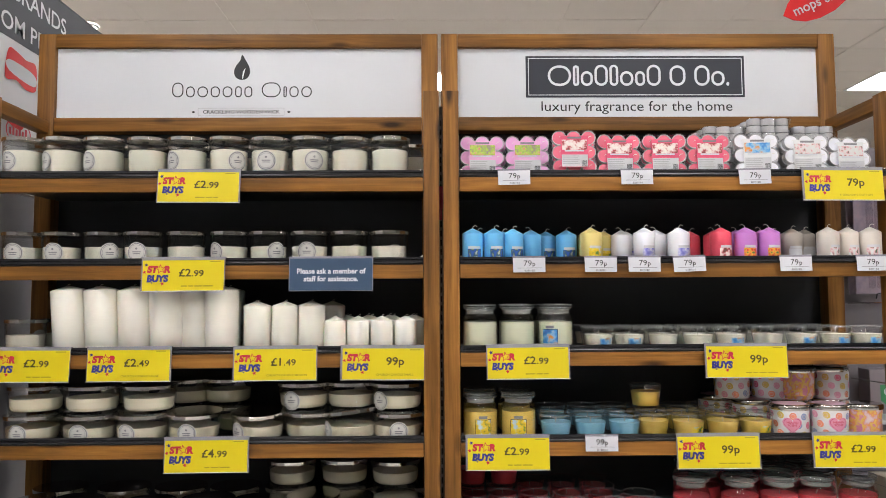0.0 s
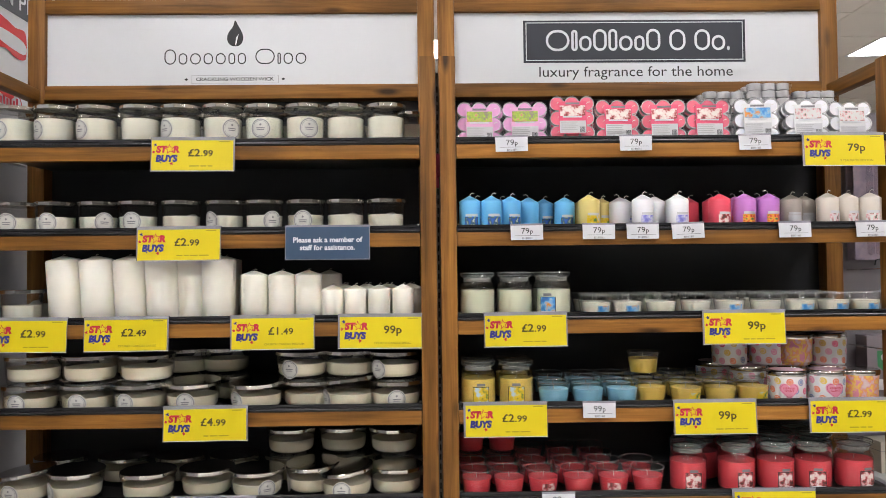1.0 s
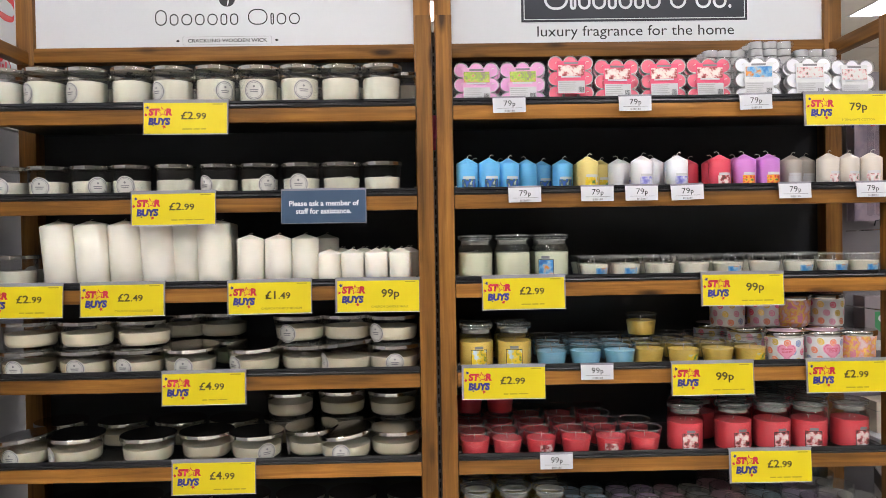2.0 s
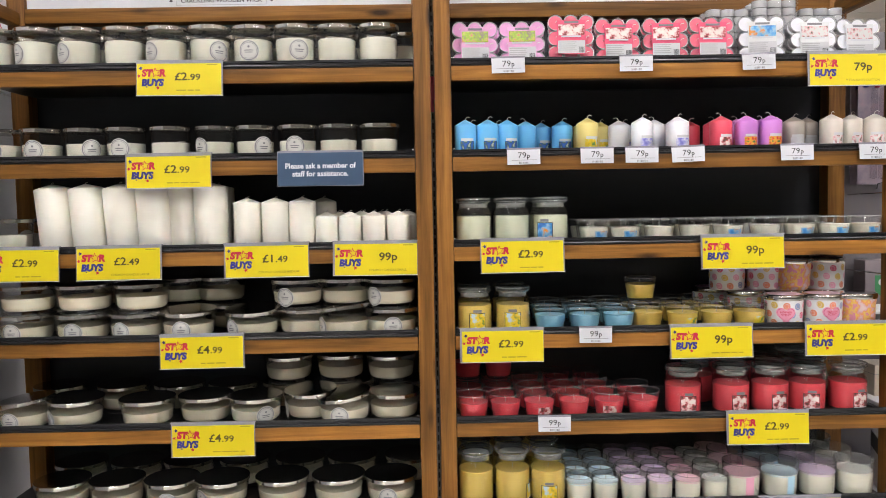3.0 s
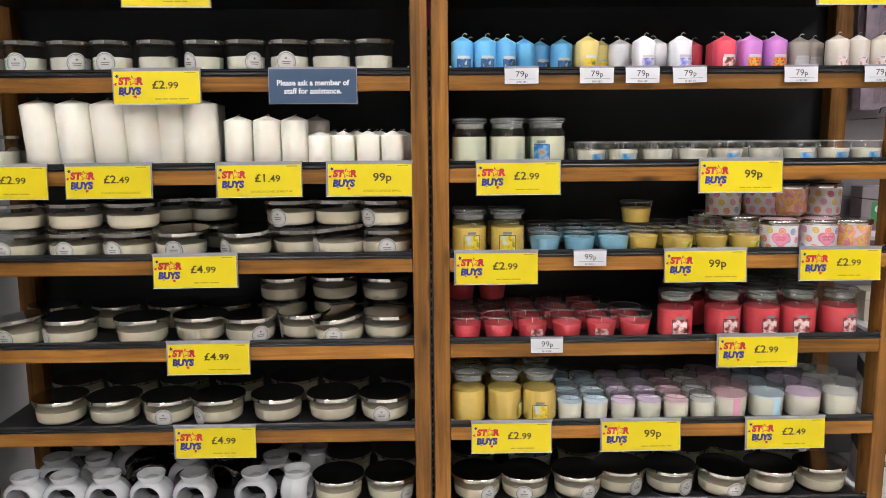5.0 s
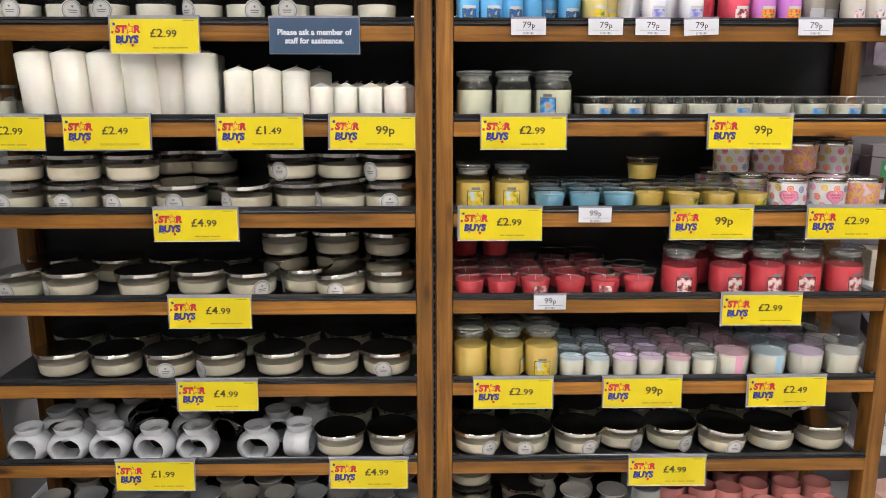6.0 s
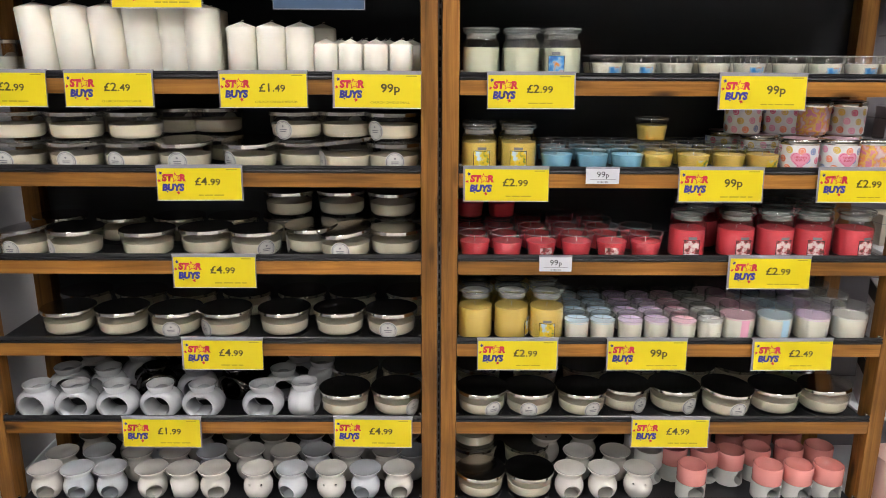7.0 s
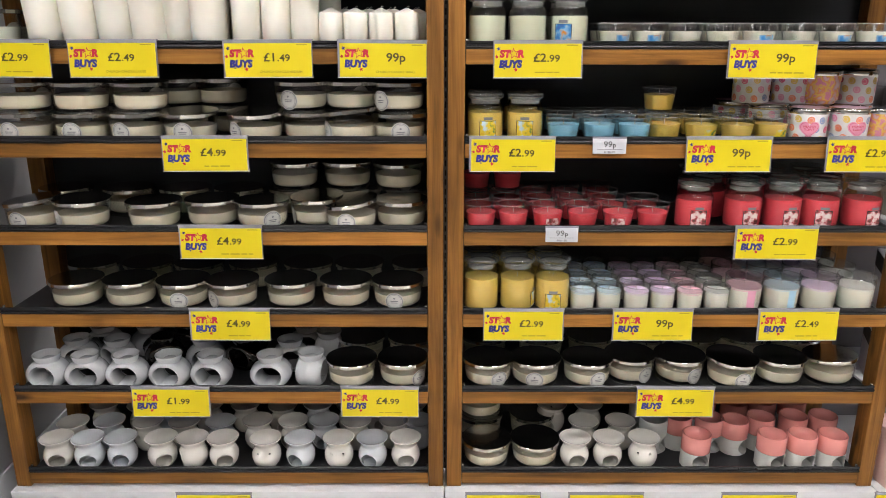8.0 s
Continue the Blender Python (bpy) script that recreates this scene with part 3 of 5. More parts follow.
def tumbler(label, wax_mat, print_mat, group, top=0.0442, base=0.035, h=0.068, fill=0.66, tint=None, rim_tint=None, tag=None, top_wax=None):
    """Tapered glass tumbler candle."""
    ob = thing("tumbler_candle", label, "candle", group)

    def rad(z):
        return base + (top - base) * z / h

    t = 0.0014
    prof = [(0, 0), (base - 0.002, 0), (base, 0.002), (rad(h * 0.5), h * 0.5), (top, h - 0.001), (top - 0.001, h), (top - t, h - 0.001), (rad(h * 0.5) - t, h * 0.5), (rad(0.008) - t, 0.008), (0, 0.0075)]
    part("glass", lathe(prof, 32), tint or GLASS, ob, "clear glass", 50)
    w0, w1 = 0.0085, h * fill
    part("wax", lathe([(0, w0), (rad(w0) - t - 0.0006, w0), (rad(w1) - t - 0.0006, w1), (rad(w1) - t - 0.004, w1 - 0.001), (0, w1 - 0.002)], 32), wax_mat, ob)
    part("wick", tube([(0, 0, w1 - 0.002), (0.0005, 0, w1 + 0.006), (0.0015, 0.001, w1 + 0.012)], 0.0009), WICK, ob)
    part("rim", bead(top - 0.0008, h, 0.0013), RIM_GLINT, ob, "", 60)
    part("foot_edge", bead(base - 0.0012, 0.0016, 0.0010), RIM_GLINT, ob, "", 60)
    if print_mat:
        part("label", sheet_on(lambda z: rad(z) + 0.0006, -0.0175, 0.0175, h * 0.12, h * 0.54, 7, 1), print_mat, ob, "small printed label", 60)
    if top_wax:
        part("top_layer", lathe([(0, w1 + 0.0004), (rad(w1) - t - 0.003, w1 + 0.0004), (rad(w1) - t - 0.0008, w1 + 0.0012), (rad(w1) - t - 0.0006, w1 - 0.004)], 32), top_wax, ob, "pastel wax top", 60)
    if rim_tint:
        part("tinted_band", sheet_on(lambda z: rad(z) - t - 0.0003, -math.pi * (top - t) * 0.93, math.pi * (top - t) * 0.93, h * (fill + 0.005), h * 0.97, 28, 1), rim_tint, ob, "translucent coloured band", 60)
    if tag:
        part("paper_tag", sheet_on(lambda z: rad(z) + 0.0006, -0.007, 0.015, h * 0.17, h * 0.70, 5, 1), tag, ob, "pastel paper tag", 60)
    return ob


def pillar(name, label, wax_mat, group, r, h, print_mat=None, cone=0.012, bend=1.0, wick=1.0):
    """Pillar candle with a low pointed top and a bent wick."""
    ob = thing(name, label, "candle", group)
    s = h - cone
    prof = [(0, 0), (r - 0.0012, 0), (r, 0.0015), (r, s - 0.002), (r - 0.0006, s), (r - 0.003, s + 0.0016), (r * 0.5, s + cone * 0.55), (0.004, s + cone * 0.95), (0, s + cone)]
    part("body", lathe(prof, 36), wax_mat, ob, "", 45)
    part("wick", tube([(0, 0, h - 0.001), (0.002 * bend, 0, h + 0.005 * wick), (0.007 * bend, 0.001, h + 0.008 * wick), (0.013 * bend, 0.002, h + 0.006 * wick)], 0.0009), WICK, ob)
    if print_mat:
        lab = part("label", sheet_on(r + 0.0005, -0.0185, 0.0185, 0.015, 0.037, 8, 1), print_mat, ob, "printed paper label", 60)
        part("label_title", sheet_on(r + 0.001, -0.0165, 0.0165, 0.0375, 0.0440, 6, 1), INFO, lab, "", 60)
    return ob


def tealight_pack(label, wax_mat, picture, group):
    """Nine tealights in a clear wrap, stood on edge, with a printed front card."""
    ob = thing("tealight_pack", label, "tealights", group)
    p = 0.0385
    cup = lathe([(0, 0.018), (0.0178, 0.018), (0.0182, 0.016), (0.0186, 0.001), (0.0190, 0.0), (0.0176, 0.0006), (0.0172, 0.003), (0, 0.004)], 24, "y")
    me = finish(cup, "tealight", ALU)
    wx = lathe([(0, 0.0075), (0.0168, 0.0075), (0.0168, 0.0026), (0.015, 0.0022), (0, 0.0024)], 24, "y")
    wme = finish(wx, "wax", wax_mat)
    for i in range(3):
        for k in range(3):
            c = new("tealight", me)
            c.parent = ob
            c.matrix_basis = pose((i - 1) * p, 0, 0.02 + k * p)
            w = new("wax", wme)
            w.parent = c
            part("wick", tube([(0, 0.003, 0), (0.001, -0.003, 0.002), (0.007, -0.003, 0.003)], 0.0008), WICK, c)
    # wrap follows the cups' outline
    b = bmesh.new()
    lob = []
    for cx, cz, a0 in ((1, 0, -90), (1, 1, -35), (1, 2, -35), (1, 2, 0), (0, 2, 55), (-1, 2, 55), (-1, 2, 90), (-1, 1, 145), (-1, 0, 145), (-1, 0, 180)):
        span = 90 if (cx, cz, a0) in ((1, 0, -90), (1, 2, 0), (-1, 2, 90), (-1, 0, 180)) else 70
        for q in range(5):
            a = radians(a0 + span * q / 4)
            lob.append((cx * p + 0.0203 * math.cos(a), 0.0205 + cz * p + 0.0203 * math.sin(a)))
    n = len(lob)
    f = [b.verts.new((x, -0.0035, z)) for x, z in lob]
    k = [b.verts.new((x, 0.02, z)) for x, z in lob]
    for i in range(n):
        b.faces.new((f[i], f[(i + 1) % n], k[(i + 1) % n], k[i]))
    part("wrap", b, FILM, ob, "clear crinkled wrap", 60)
    card = part("front_card", box(-0.036, 0.036, -0.0052, -0.0042, 0.016, 0.101), CARD_OF[wax_mat.name], ob, "printed card", 0)
    part("picture", box(-0.033, 0.033, -0.0062, -0.0054, 0.063, 0.090), picture, card, "printed picture", 0)
    part("info_panel", box(-0.034, 0.034, -0.0062, -0.0054, 0.018, 0.050), INFO, card, "", 0)
    part("title_bar", box(-0.018, 0.018, -0.0062, -0.0054, 0.093, 0.098), GREY_INK, card, "", 0)
    part("name_bar", box(-0.026, 0.024, -0.0072, -0.0064, 0.058, 0.062), WHITE_CARD, card, "", 0)
    b = bmesh.new()
    for i in range(7):
        bar(b, 0.018 + i * 0.002, 0.0191 + i * 0.002, 0.02, 0.034, -0.0068)
    part("barcode", b, INK, card, "", 0)
    b = bmesh.new()
    for i in range(5):
        bar(b, -0.032, 0.012 - 0.004 * (i % 2), 0.045 - i * 0.005, 0.0468 - i * 0.005, -0.0068)
    part("print_block", b, PALE_INK, card, "", 0)
    return ob


def tealight_tray(label, group):
    """Loose wrap of plain tealights lying flat in a stack."""
    ob = thing("tealight_stack", label, "tealights", group)
    me = finish(lathe([(0, 0), (0.0182, 0), (0.0188, 0.001), (0.0188, 0.0175), (0.018, 0.018), (0.0172, 0.0165), (0, 0.0155)], 24), "tealight", ALU)
    for i in range(3):
        for k in range(3):
            c = new("tealight", me)
            c.parent = ob
            c.matrix_basis = pose((i - 1) * 0.0385, (k - 1) * 0.0385, 0)
    part("wrap", box(-0.0585, 0.0585, -0.0585, 0.0585, 0.0004, 0.019, 0.004), FILM, ob, "clear wrap")
    return ob


def heart_points(s):
    pts = []
    for i in range(28):
        a = 2 * math.pi * i / 28
        pts.append((s * 16 * math.sin(a) ** 3 / 16, s * (13 * math.cos(a) - 5 * math.cos(2 * a) - 2 * math.cos(3 * a) - math.cos(4 * a)) / 16))
    return pts


def dots_on(ob, radius, h):
    """Three staggered rows of printed pastel discs, each with a paler ring."""
    k = 0
    for rowno, zc in enumerate((0.013, 0.036, 0.059)):
        for i in range(10):
            m = DOT_INKS[(i * 2 + rowno * 3 + (i // 3)) % len(DOT_INKS)]
            u = (i + 0.5 * (rowno % 2)) * 2 * math.pi * radius(zc) / 10 + 0.002 * math.sin(7 * k)
            k += 1
            d = part("dot_print", ring_on(radius, zc + 0.002 * math.cos(5 * k), 0.00005, 0.0088, 14, None, u), m, ob, "", 0)
            part("dot_ring", ring_on(lambda q: radius(q) + 0.0003, zc + 0.002 * math.cos(5 * k), 0.0045, 0.0056, 12, None, u), DOT_LINE, d, "", 0)


def dotted_tin(label, body_mat, group, heart=True, r=0.0475, h=0.074, foot=0.0455):
    """Printed candle pot with a crimped silver lid."""
    ob = thing("printed_candle_tin", label, "candle", group)
    part("body", lathe([(0, 0), (foot - 0.002, 0), (foot, 0.002), ((r + foot) / 2, 0.03), (r, h), (r - 0.002, h), (r - 0.003, 0.01), (0, 0.008)], 40), body_mat, ob, "", 40)
    b = bmesh.new()
    lr = r + 0.0015
    lathe([(0, h + 0.0005), (lr, h - 0.002), (lr + 0.0006, h), (lr + 0.0006, h + 0.009), (lr - 0.001, h + 0.0115), (lr - 0.006, h + 0.0122), (0, h + 0.0118)], 60, "z", b)
    for v in b.verts:
        q = math.hypot(v.co.x, v.co.y)
        if q > lr - 0.0005 and h - 0.001 < v.co.z < h + 0.0095:
            k = 1 + 0.012 * math.sin(30 * math.atan2(v.co.y, v.co.x))
            v.co.x *= k
            v.co.y *= k
    part("lid", b, CHROME, ob, "silver lid", 50)
    if heart:
        dots_on(ob, lambda q: foot + (r - foot) * min(1.0, q / h) + 0.0006, h)
        part("lid_print", lathe([(0, h + 0.0126), (lr - 0.008, h + 0.0126)], 32), PALE_PINK, ob, "pale pink lid print", 0)
        for nm, s, m, d in (("heart_print", 0.024, PINK_PRINT, 0.0), ("heart_line", 0.021, PINK_LINE, 0.0005), ("heart_field", 0.0198, PINK_PRINT, 0.001)):
            b = bmesh.new()
            g = [[wrap(b, r + 0.0007 + d, k * x, 0.037 + k * z) for x, z in heart_points(s)] for k in (0.02, 0.35, 0.7, 1.0)]
            for a, c in zip(g, g[1:]):
                for i in range(len(a)):
                    j = (i + 1) % len(a)
                    b.faces.new((a[i], a[j], c[j], c[i]))
            part(nm, b, m, ob, "", 0)
        for word, zz in (("HEAVEN", 0.0405), ("SCENT", 0.0335)):
            me = lettering(word, 0.0072, 0, 0, zz, RED_INK, "CENTER", 0.0001, 1.05)
            for v in me.vertices:
                a = v.co.x / (r + 0.0021)
                v.co = ((r + 0.0021) * math.sin(a), -(r + 0.0021) * math.cos(a), v.co.z)
            part("line_of_text", me, RED_INK, ob, "", 0)
    return ob


def drum_burner(label, glaze, group):
    """Oil burner: a ring-shaped drum on its side with a small dish on a neck."""
    ob = thing("oil_burner", label, "oil burner", group)
    R, r, d = 0.057, 0.0375, 0.036
    mid, half = (R + r) / 2, (R - r) / 2
    prof = []
    for q in range(21):
        a = 2 * math.pi * q / 20
        c, w = math.cos(a), math.sin(a)
        k = abs(w) ** 0.55 * (1 if w > 0 else -1)
        prof.append((mid + half * (abs(c) ** 0.8) * (1 if c > 0 else -1) - (0.006 * abs(k) ** 3 if c > -0.2 else 0.0), d * k))
    b = lathe(prof, 48, "y")
    for v in b.verts:
        v.co.x *= 1 - 0.15 * max(0.0, min(1.0, (R - math.hypot(v.co.x, v.co.z)) / (R - r)))
        v.co.z = max(v.co.z * 0.76, -0.0345 if math.hypot(v.co.x / 0.85, v.co.z) > r + 0.002 else -0.029) + 0.0345
    part("body", b, glaze, ob, "", 50)
    z = 0.072
    part("dish", lathe([(0.033, z - 0.010), (0.0312, z - 0.002), (0.0318, z + 0.001), (0.0348, z + 0.010), (0.0368, z + 0.0165), (0.0362, z + 0.0182), (0.0345, z + 0.0175), (0.0315, z + 0.011), (0.026, z + 0.005), (0.014, z + 0.003), (0, z + 0.0025)], 40), glaze, ob, "", 50)
    part("tealight_stand", box(-0.02, 0.02, -0.03, 0.03, 0.0065, 0.0105, 0.002), glaze, ob)
    return ob


def cyl_y(x, z, r, y0, y1, seg=28):
    b = bmesh.new()
    lathe([(0, y0), (r, y0), (r, y1), (0, y1)], seg, "y", b)
    for v in b.verts:
        v.co.x += x
        v.co.z += z
    return b


def pot_burner(label, glaze, group):
    """Oil burner: a round pot with an arched opening, two vents and a wide shallow dish."""
    ob = thing("oil_burner", label, "oil burner", group)
    outer = [(0, 0), (0.029, 0), (0.033, 0.002), (0.041, 0.015), (0.0445, 0.030), (0.043, 0.044), (0.037, 0.056), (0.0335, 0.062), (0.034, 0.066), (0.041, 0.075), (0.0475, 0.083), (0.0485, 0.0855), (0.047, 0.0865), (0.040, 0.0815), (0.025, 0.076), (0, 0.074)]
    inner = [(0, 0.005), (0.029, 0.005), (0.038, 0.017), (0.0405, 0.030), (0.038, 0.044), (0.03, 0.056), (0, 0.060)]
    outer, inner = [(r * 0.93, q) for r, q in outer], [(r * 0.93, q) for r, q in inner]
    solid = lathe(outer, 44)
    tools = [lathe(inner, 36), cyl_y(0, 0.0265, 0.0225, -0.08, -0.01), cyl_y(-0.016, 0.05, 0.0032, 0.01, 0.08, 12), cyl_y(0.016, 0.05, 0.0032, 0.01, 0.08, 12)]
    part("body", cut(solid, tools, "pot", glaze), glaze, ob)
    return ob


def cup_burner(label, top_mat, group, r=0.0405, h=0.101):
    """Straight-sided oil burner: pale base with a round opening, coloured cup on top."""
    ob = thing("oil_burner", label, "oil burner", group)
    m = 0.05
    solid = lathe([(0, 0), (r - 0.003, 0), (r, 0.003), (r, m), (0, m)], 44)
    tools = [lathe([(0, 0.005), (r - 0.005, 0.005), (r - 0.005, m - 0.004), (0, m - 0.004)], 36), cyl_y(0, 0.0275, 0.0240, -0.08, -0.01)]
    part("base", cut(solid, tools, "base", MATT_WHITE), MATT_WHITE, ob, "off-white stoneware base")
    part("cup", lathe([(0, m + 0.0004), (r - 0.001, m + 0.0004), (r, m + 0.0015), (r, h - 0.002), (r - 0.0015, h), (r - 0.004, h - 0.001), (r - 0.007, h - 0.012), (r - 0.018, h - 0.022), (0, h - 0.025)], 44), top_mat, ob, "", 50)
    return ob


# ---- item colours ----
WAX_CREAM = wax("cream", (0.89, 0.82, 0.645))
WAX_IVORY = wax("ivory", (0.93, 0.90, 0.79))
WAX_WHITE = wax("white", (0.84, 0.84, 0.88))
WAX_BLUE = wax("sky_blue", (0.15, 0.50, 0.84))
WAX_STONE = wax("stone", (0.66, 0.60, 0.53))
WAX_POOL = wax("pool_blue", (0.27, 0.58, 0.76))
WAX_LEMON = wax("pale_lemon", (0.75, 0.62, 0.22))
WAX_YELLOW = wax("mango_yellow", (0.80, 0.57, 0.13))
WAX_RED = wax("berry_red", (0.80, 0.09, 0.14))
WAX_ROSE = wax("rose_red", (0.80, 0.085, 0.11))
WAX_HONEY = wax("honey_yellow", (0.80, 0.58, 0.14))
WAX_LILAC = wax("lilac", (0.58, 0.22, 0.62))
WAX_PINK = wax("tealight_pink", (0.82, 0.16, 0.24))
WAX_MAUVE = wax("tealight_mauve", (0.78, 0.38, 0.66))
WAX_TAUPE = wax("taupe", (0.46, 0.41, 0.36))
WAX_PALE = wax("pale_cream", (0.87, 0.85, 0.73))
WAX_GREEN = wax("pale_green_cream", (0.76, 0.78, 0.60))
CERAMIC_BLUE = plain("cool_white_glaze", (0.68, 0.71, 0.74), 0.05, var=0.05, scale=20, coat=0.5)
INFO = plain("info_grey", (0.6, 0.6, 0.62), 0.45)
CARD_OF = {WAX_PINK.name: plain("pink_card", (0.8, 0.1, 0.2), 0.4), WAX_MAUVE.name: plain("mauve_card", (0.78, 0.4, 0.65), 0.4), WAX_WHITE.name: plain("pale_card", (0.75, 0.76, 0.76), 0.4)}
PIC_GREEN = mottled("picture_apple", ((0.3, 0.25, 0.2), (0.35, 0.5, 0.06), (0.45, 0.6, 0.1), (0.7, 0.25, 0.2)), 100)
PIC_BERRY = mottled("picture_berry", ((0.12, 0.04, 0.03), (0.5, 0.08, 0.09), (0.8, 0.62, 0.6), (0.82, 0.74, 0.7)), 75)
PIC_SEA = mottled("picture_sea", ((0.04, 0.16, 0.5), (0.06, 0.30, 0.66), (0.30, 0.52, 0.70), (0.8, 0.3, 0.04)), 45)
PIC_ROSE = mottled("picture_rose", ((0.7, 0.7, 0.68), (0.7, 0.68, 0.66), (0.75, 0.4, 0.42), (0.12, 0.15, 0.1)), 110)
PIC_LEMON = mottled("picture_lemon", ((0.5, 0.65, 0.75), (0.8, 0.6, 0.03), (0.8, 0.55, 0.02), (0.12, 0.25, 0.05)), 60)
PIC_BLUE = mottled("picture_blue", ((0.03, 0.12, 0.5), (0.02, 0.1, 0.4), (0.05, 0.12, 0.06), (0.5, 0.55, 0.5)), 110)
PIC_FLOWER = mottled("picture_flower", ((0.6, 0.04, 0.05), (0.75, 0.2, 0.03), (0.8, 0.4, 0.05), (0.1, 0.2, 0.05)), 130)
PIC_LAVENDER = mottled("picture_lavender", ((0.2, 0.2, 0.6), (0.4, 0.4, 0.75), (0.7, 0.7, 0.8)), 90)
PALE_PINK = plain("pale_pink_print", (0.75, 0.5, 0.6), 0.4)
PINK_PRINT = plain("pink_print", (0.80, 0.32, 0.45), 0.4)
PINK_LINE = plain("pink_line", (0.6, 0.08, 0.2), 0.4)
DOTS = plain("white_print", (0.78, 0.77, 0.77), 0.35, var=0.03)
DOT_INKS = [plain("dot_" + n, c, 0.4) for n, c in (("rose", (0.75, 0.14, 0.25)), ("orange", (0.82, 0.26, 0.14)), ("mustard", (0.72, 0.52, 0.10)), ("steel_blue", (0.26, 0.35, 0.56)), ("pink", (0.78, 0.34, 0.50)))]
DOT_LINE = plain("dot_line", (0.78, 0.62, 0.60), 0.4)
FLORAL = mottled("floral_print", ((0.72, 0.55, 0.55), (0.68, 0.42, 0.45), (0.78, 0.3, 0.12), (0.8, 0.55, 0.1), (0.7, 0.25, 0.35)), 48)
BAND_BLUE = tinted("blue_tint", (0.60, 0.76, 0.86))
BAND_PINK = tinted("pink_tint", (0.86, 0.52, 0.60))
BAND_LILAC = tinted("lilac_tint", (0.78, 0.62, 0.84))
BAND_GREY = tinted("grey_tint", (0.74, 0.75, 0.72))
TAG_PINK = plain("tag_pink", (0.85, 0.42, 0.56), 0.5)
TAG_BLUE = plain("tag_blue", (0.48, 0.72, 0.86), 0.5)
TAG_LILAC = plain("tag_lilac", (0.6, 0.4, 0.7), 0.5)


def row(xs, y, z, angles=None, dy=0.006, lean=0.0):
    out = []
    for i, x in enumerate(xs):
        a = angles[i] if angles else RND.uniform(-40, 40)
        out.append(pose(x + jit(0.001), y + jit(dy), z, lean and jit(lean), lean and jit(lean), a))
    return out


AWAY = 165

# ---- west bay, top shelf to bottom ----
z = TOP[0]
LX = [-1.112, -1.006, -0.899, -0.783, -0.677, -0.566, -0.458, -0.349, -0.244, -0.137]
proto = lidded_jar("clear glass jar candle with cream wax and steel lid", "jar candles on the top shelf", 0.0510, 0.0455, 0.106, 0.74, 0.0262, wax_mat=WAX_PALE, foot=0.10, wall=0.0022)
stock(proto, row(LX, 0.082, z, [-20, -37, -31, AWAY, -35, 42, 0, 21, AWAY, AWAY], 0.004)
       + row([x + 0.006 for x in LX] + [-0.075], 0.195, z, [AWAY, 30, -40, AWAY, 20, AWAY, -35, 40, 25, AWAY, AWAY], 0.01))
z = TOP[1]
LX = [-1.112, -1.007, -0.897, -0.791, -0.678, -0.564, -0.459, -0.35, -0.246, -0.14]
proto = lidded_jar("short clear glass jar candle with cream wax and steel lid", "short jar candles", 0.0495, 0.0440, 0.084, 0.60, 0.0255, wax_mat=WAX_PALE, foot=0.11, wall=0.0022, seal_at=0.42)
stock(proto, row(LX, 0.085, z, [0, 0, 40, 0, AWAY, -35, 37, 0, AWAY, AWAY], 0.004) + [pose(-1.098, 0.09, TOP[2], 0, 0, AWAY), pose(-1.055, 0.2, TOP[2], 0, 0, AWAY)])
z = TOP[2]
proto = pillar("church_candle", "tall ivory church pillar candle", WAX_IVORY, "large church candles", 0.0425, 0.172, bend=0.5, wick=0.45)
stock(proto, [pose(x, y, z + 0.0425 * math.sin(radians(-a)) * 0.9, 0, a, 0) for x, y, a in ((-0.972, 0.078, -4.6), (-0.887, 0.076, -3.8), (-0.803, 0.08, -3.2), (-0.720, 0.078, -2.6), (-0.650, 0.1, -1.8), (-0.576, 0.075, -0.8))]
       + row([-0.965, -0.87, -0.77, -0.68, -0.59], 0.19, z))
proto = pillar("church_candle", "medium ivory church pillar candle", WAX_IVORY, "medium church candles", 0.0345, 0.131, bend=0.5, wick=0.45)
stock(proto, row([-0.482, -0.41, -0.34], 0.07, z, None, 0.004) + row([-0.51, -0.43, -0.36, -0.30], 0.16, z))
proto = pillar("church_candle", "small ivory church pillar candle", WAX_IVORY, "small church candles", 0.0285, 0.092, bend=0.5, wick=0.45)
stock(proto, row([-0.277, -0.218, -0.156, -0.094], 0.06, z, None, 0.003) + row([-0.25, -0.19, -0.13, -0.07], 0.135, z) + row([-0.265, -0.205, -0.145, -0.08], 0.205, z))

WIDE_H = 0.071
proto = lidded_jar("wide glass bowl candle with cream wax and polished lid", "wide bowl candles", 0.0685, 0.0610, WIDE_H, 0.655, 0.0245, foot=0.16, wall=0.0036, curve=0.42, seal_at=0.47)
W = []
z = TOP_WEST[3]
low = [(-1.077, 0.1, -5), (-0.928, 0.1, 0), (-0.79, 0.1, -15), (-0.653, 0.1, 0), (-0.485, 0.1, -40), (-0.352, 0.125, AWAY), (-0.241, 0.1, -60), (-0.118, 0.105, 5)]
W += [pose(x, y, z, 0, 0, a) for x, y, a in low]
W += [pose(x, y, z + WIDE_H + 0.0035, 0, 0, a) for x, y, a in ((-1.07, 0.1, AWAY), (-0.922, 0.1, AWAY), (-0.773, 0.1, AWAY), (-0.372, 0.14, -20), (-0.244, 0.15, AWAY), (-0.119, 0.115, -40))]
W += [pose(x, 0.25, z, 0, 0, AWAY) for x in (-1.05, -0.90, -0.72, -0.57, -0.42, -0.26, -0.10)]
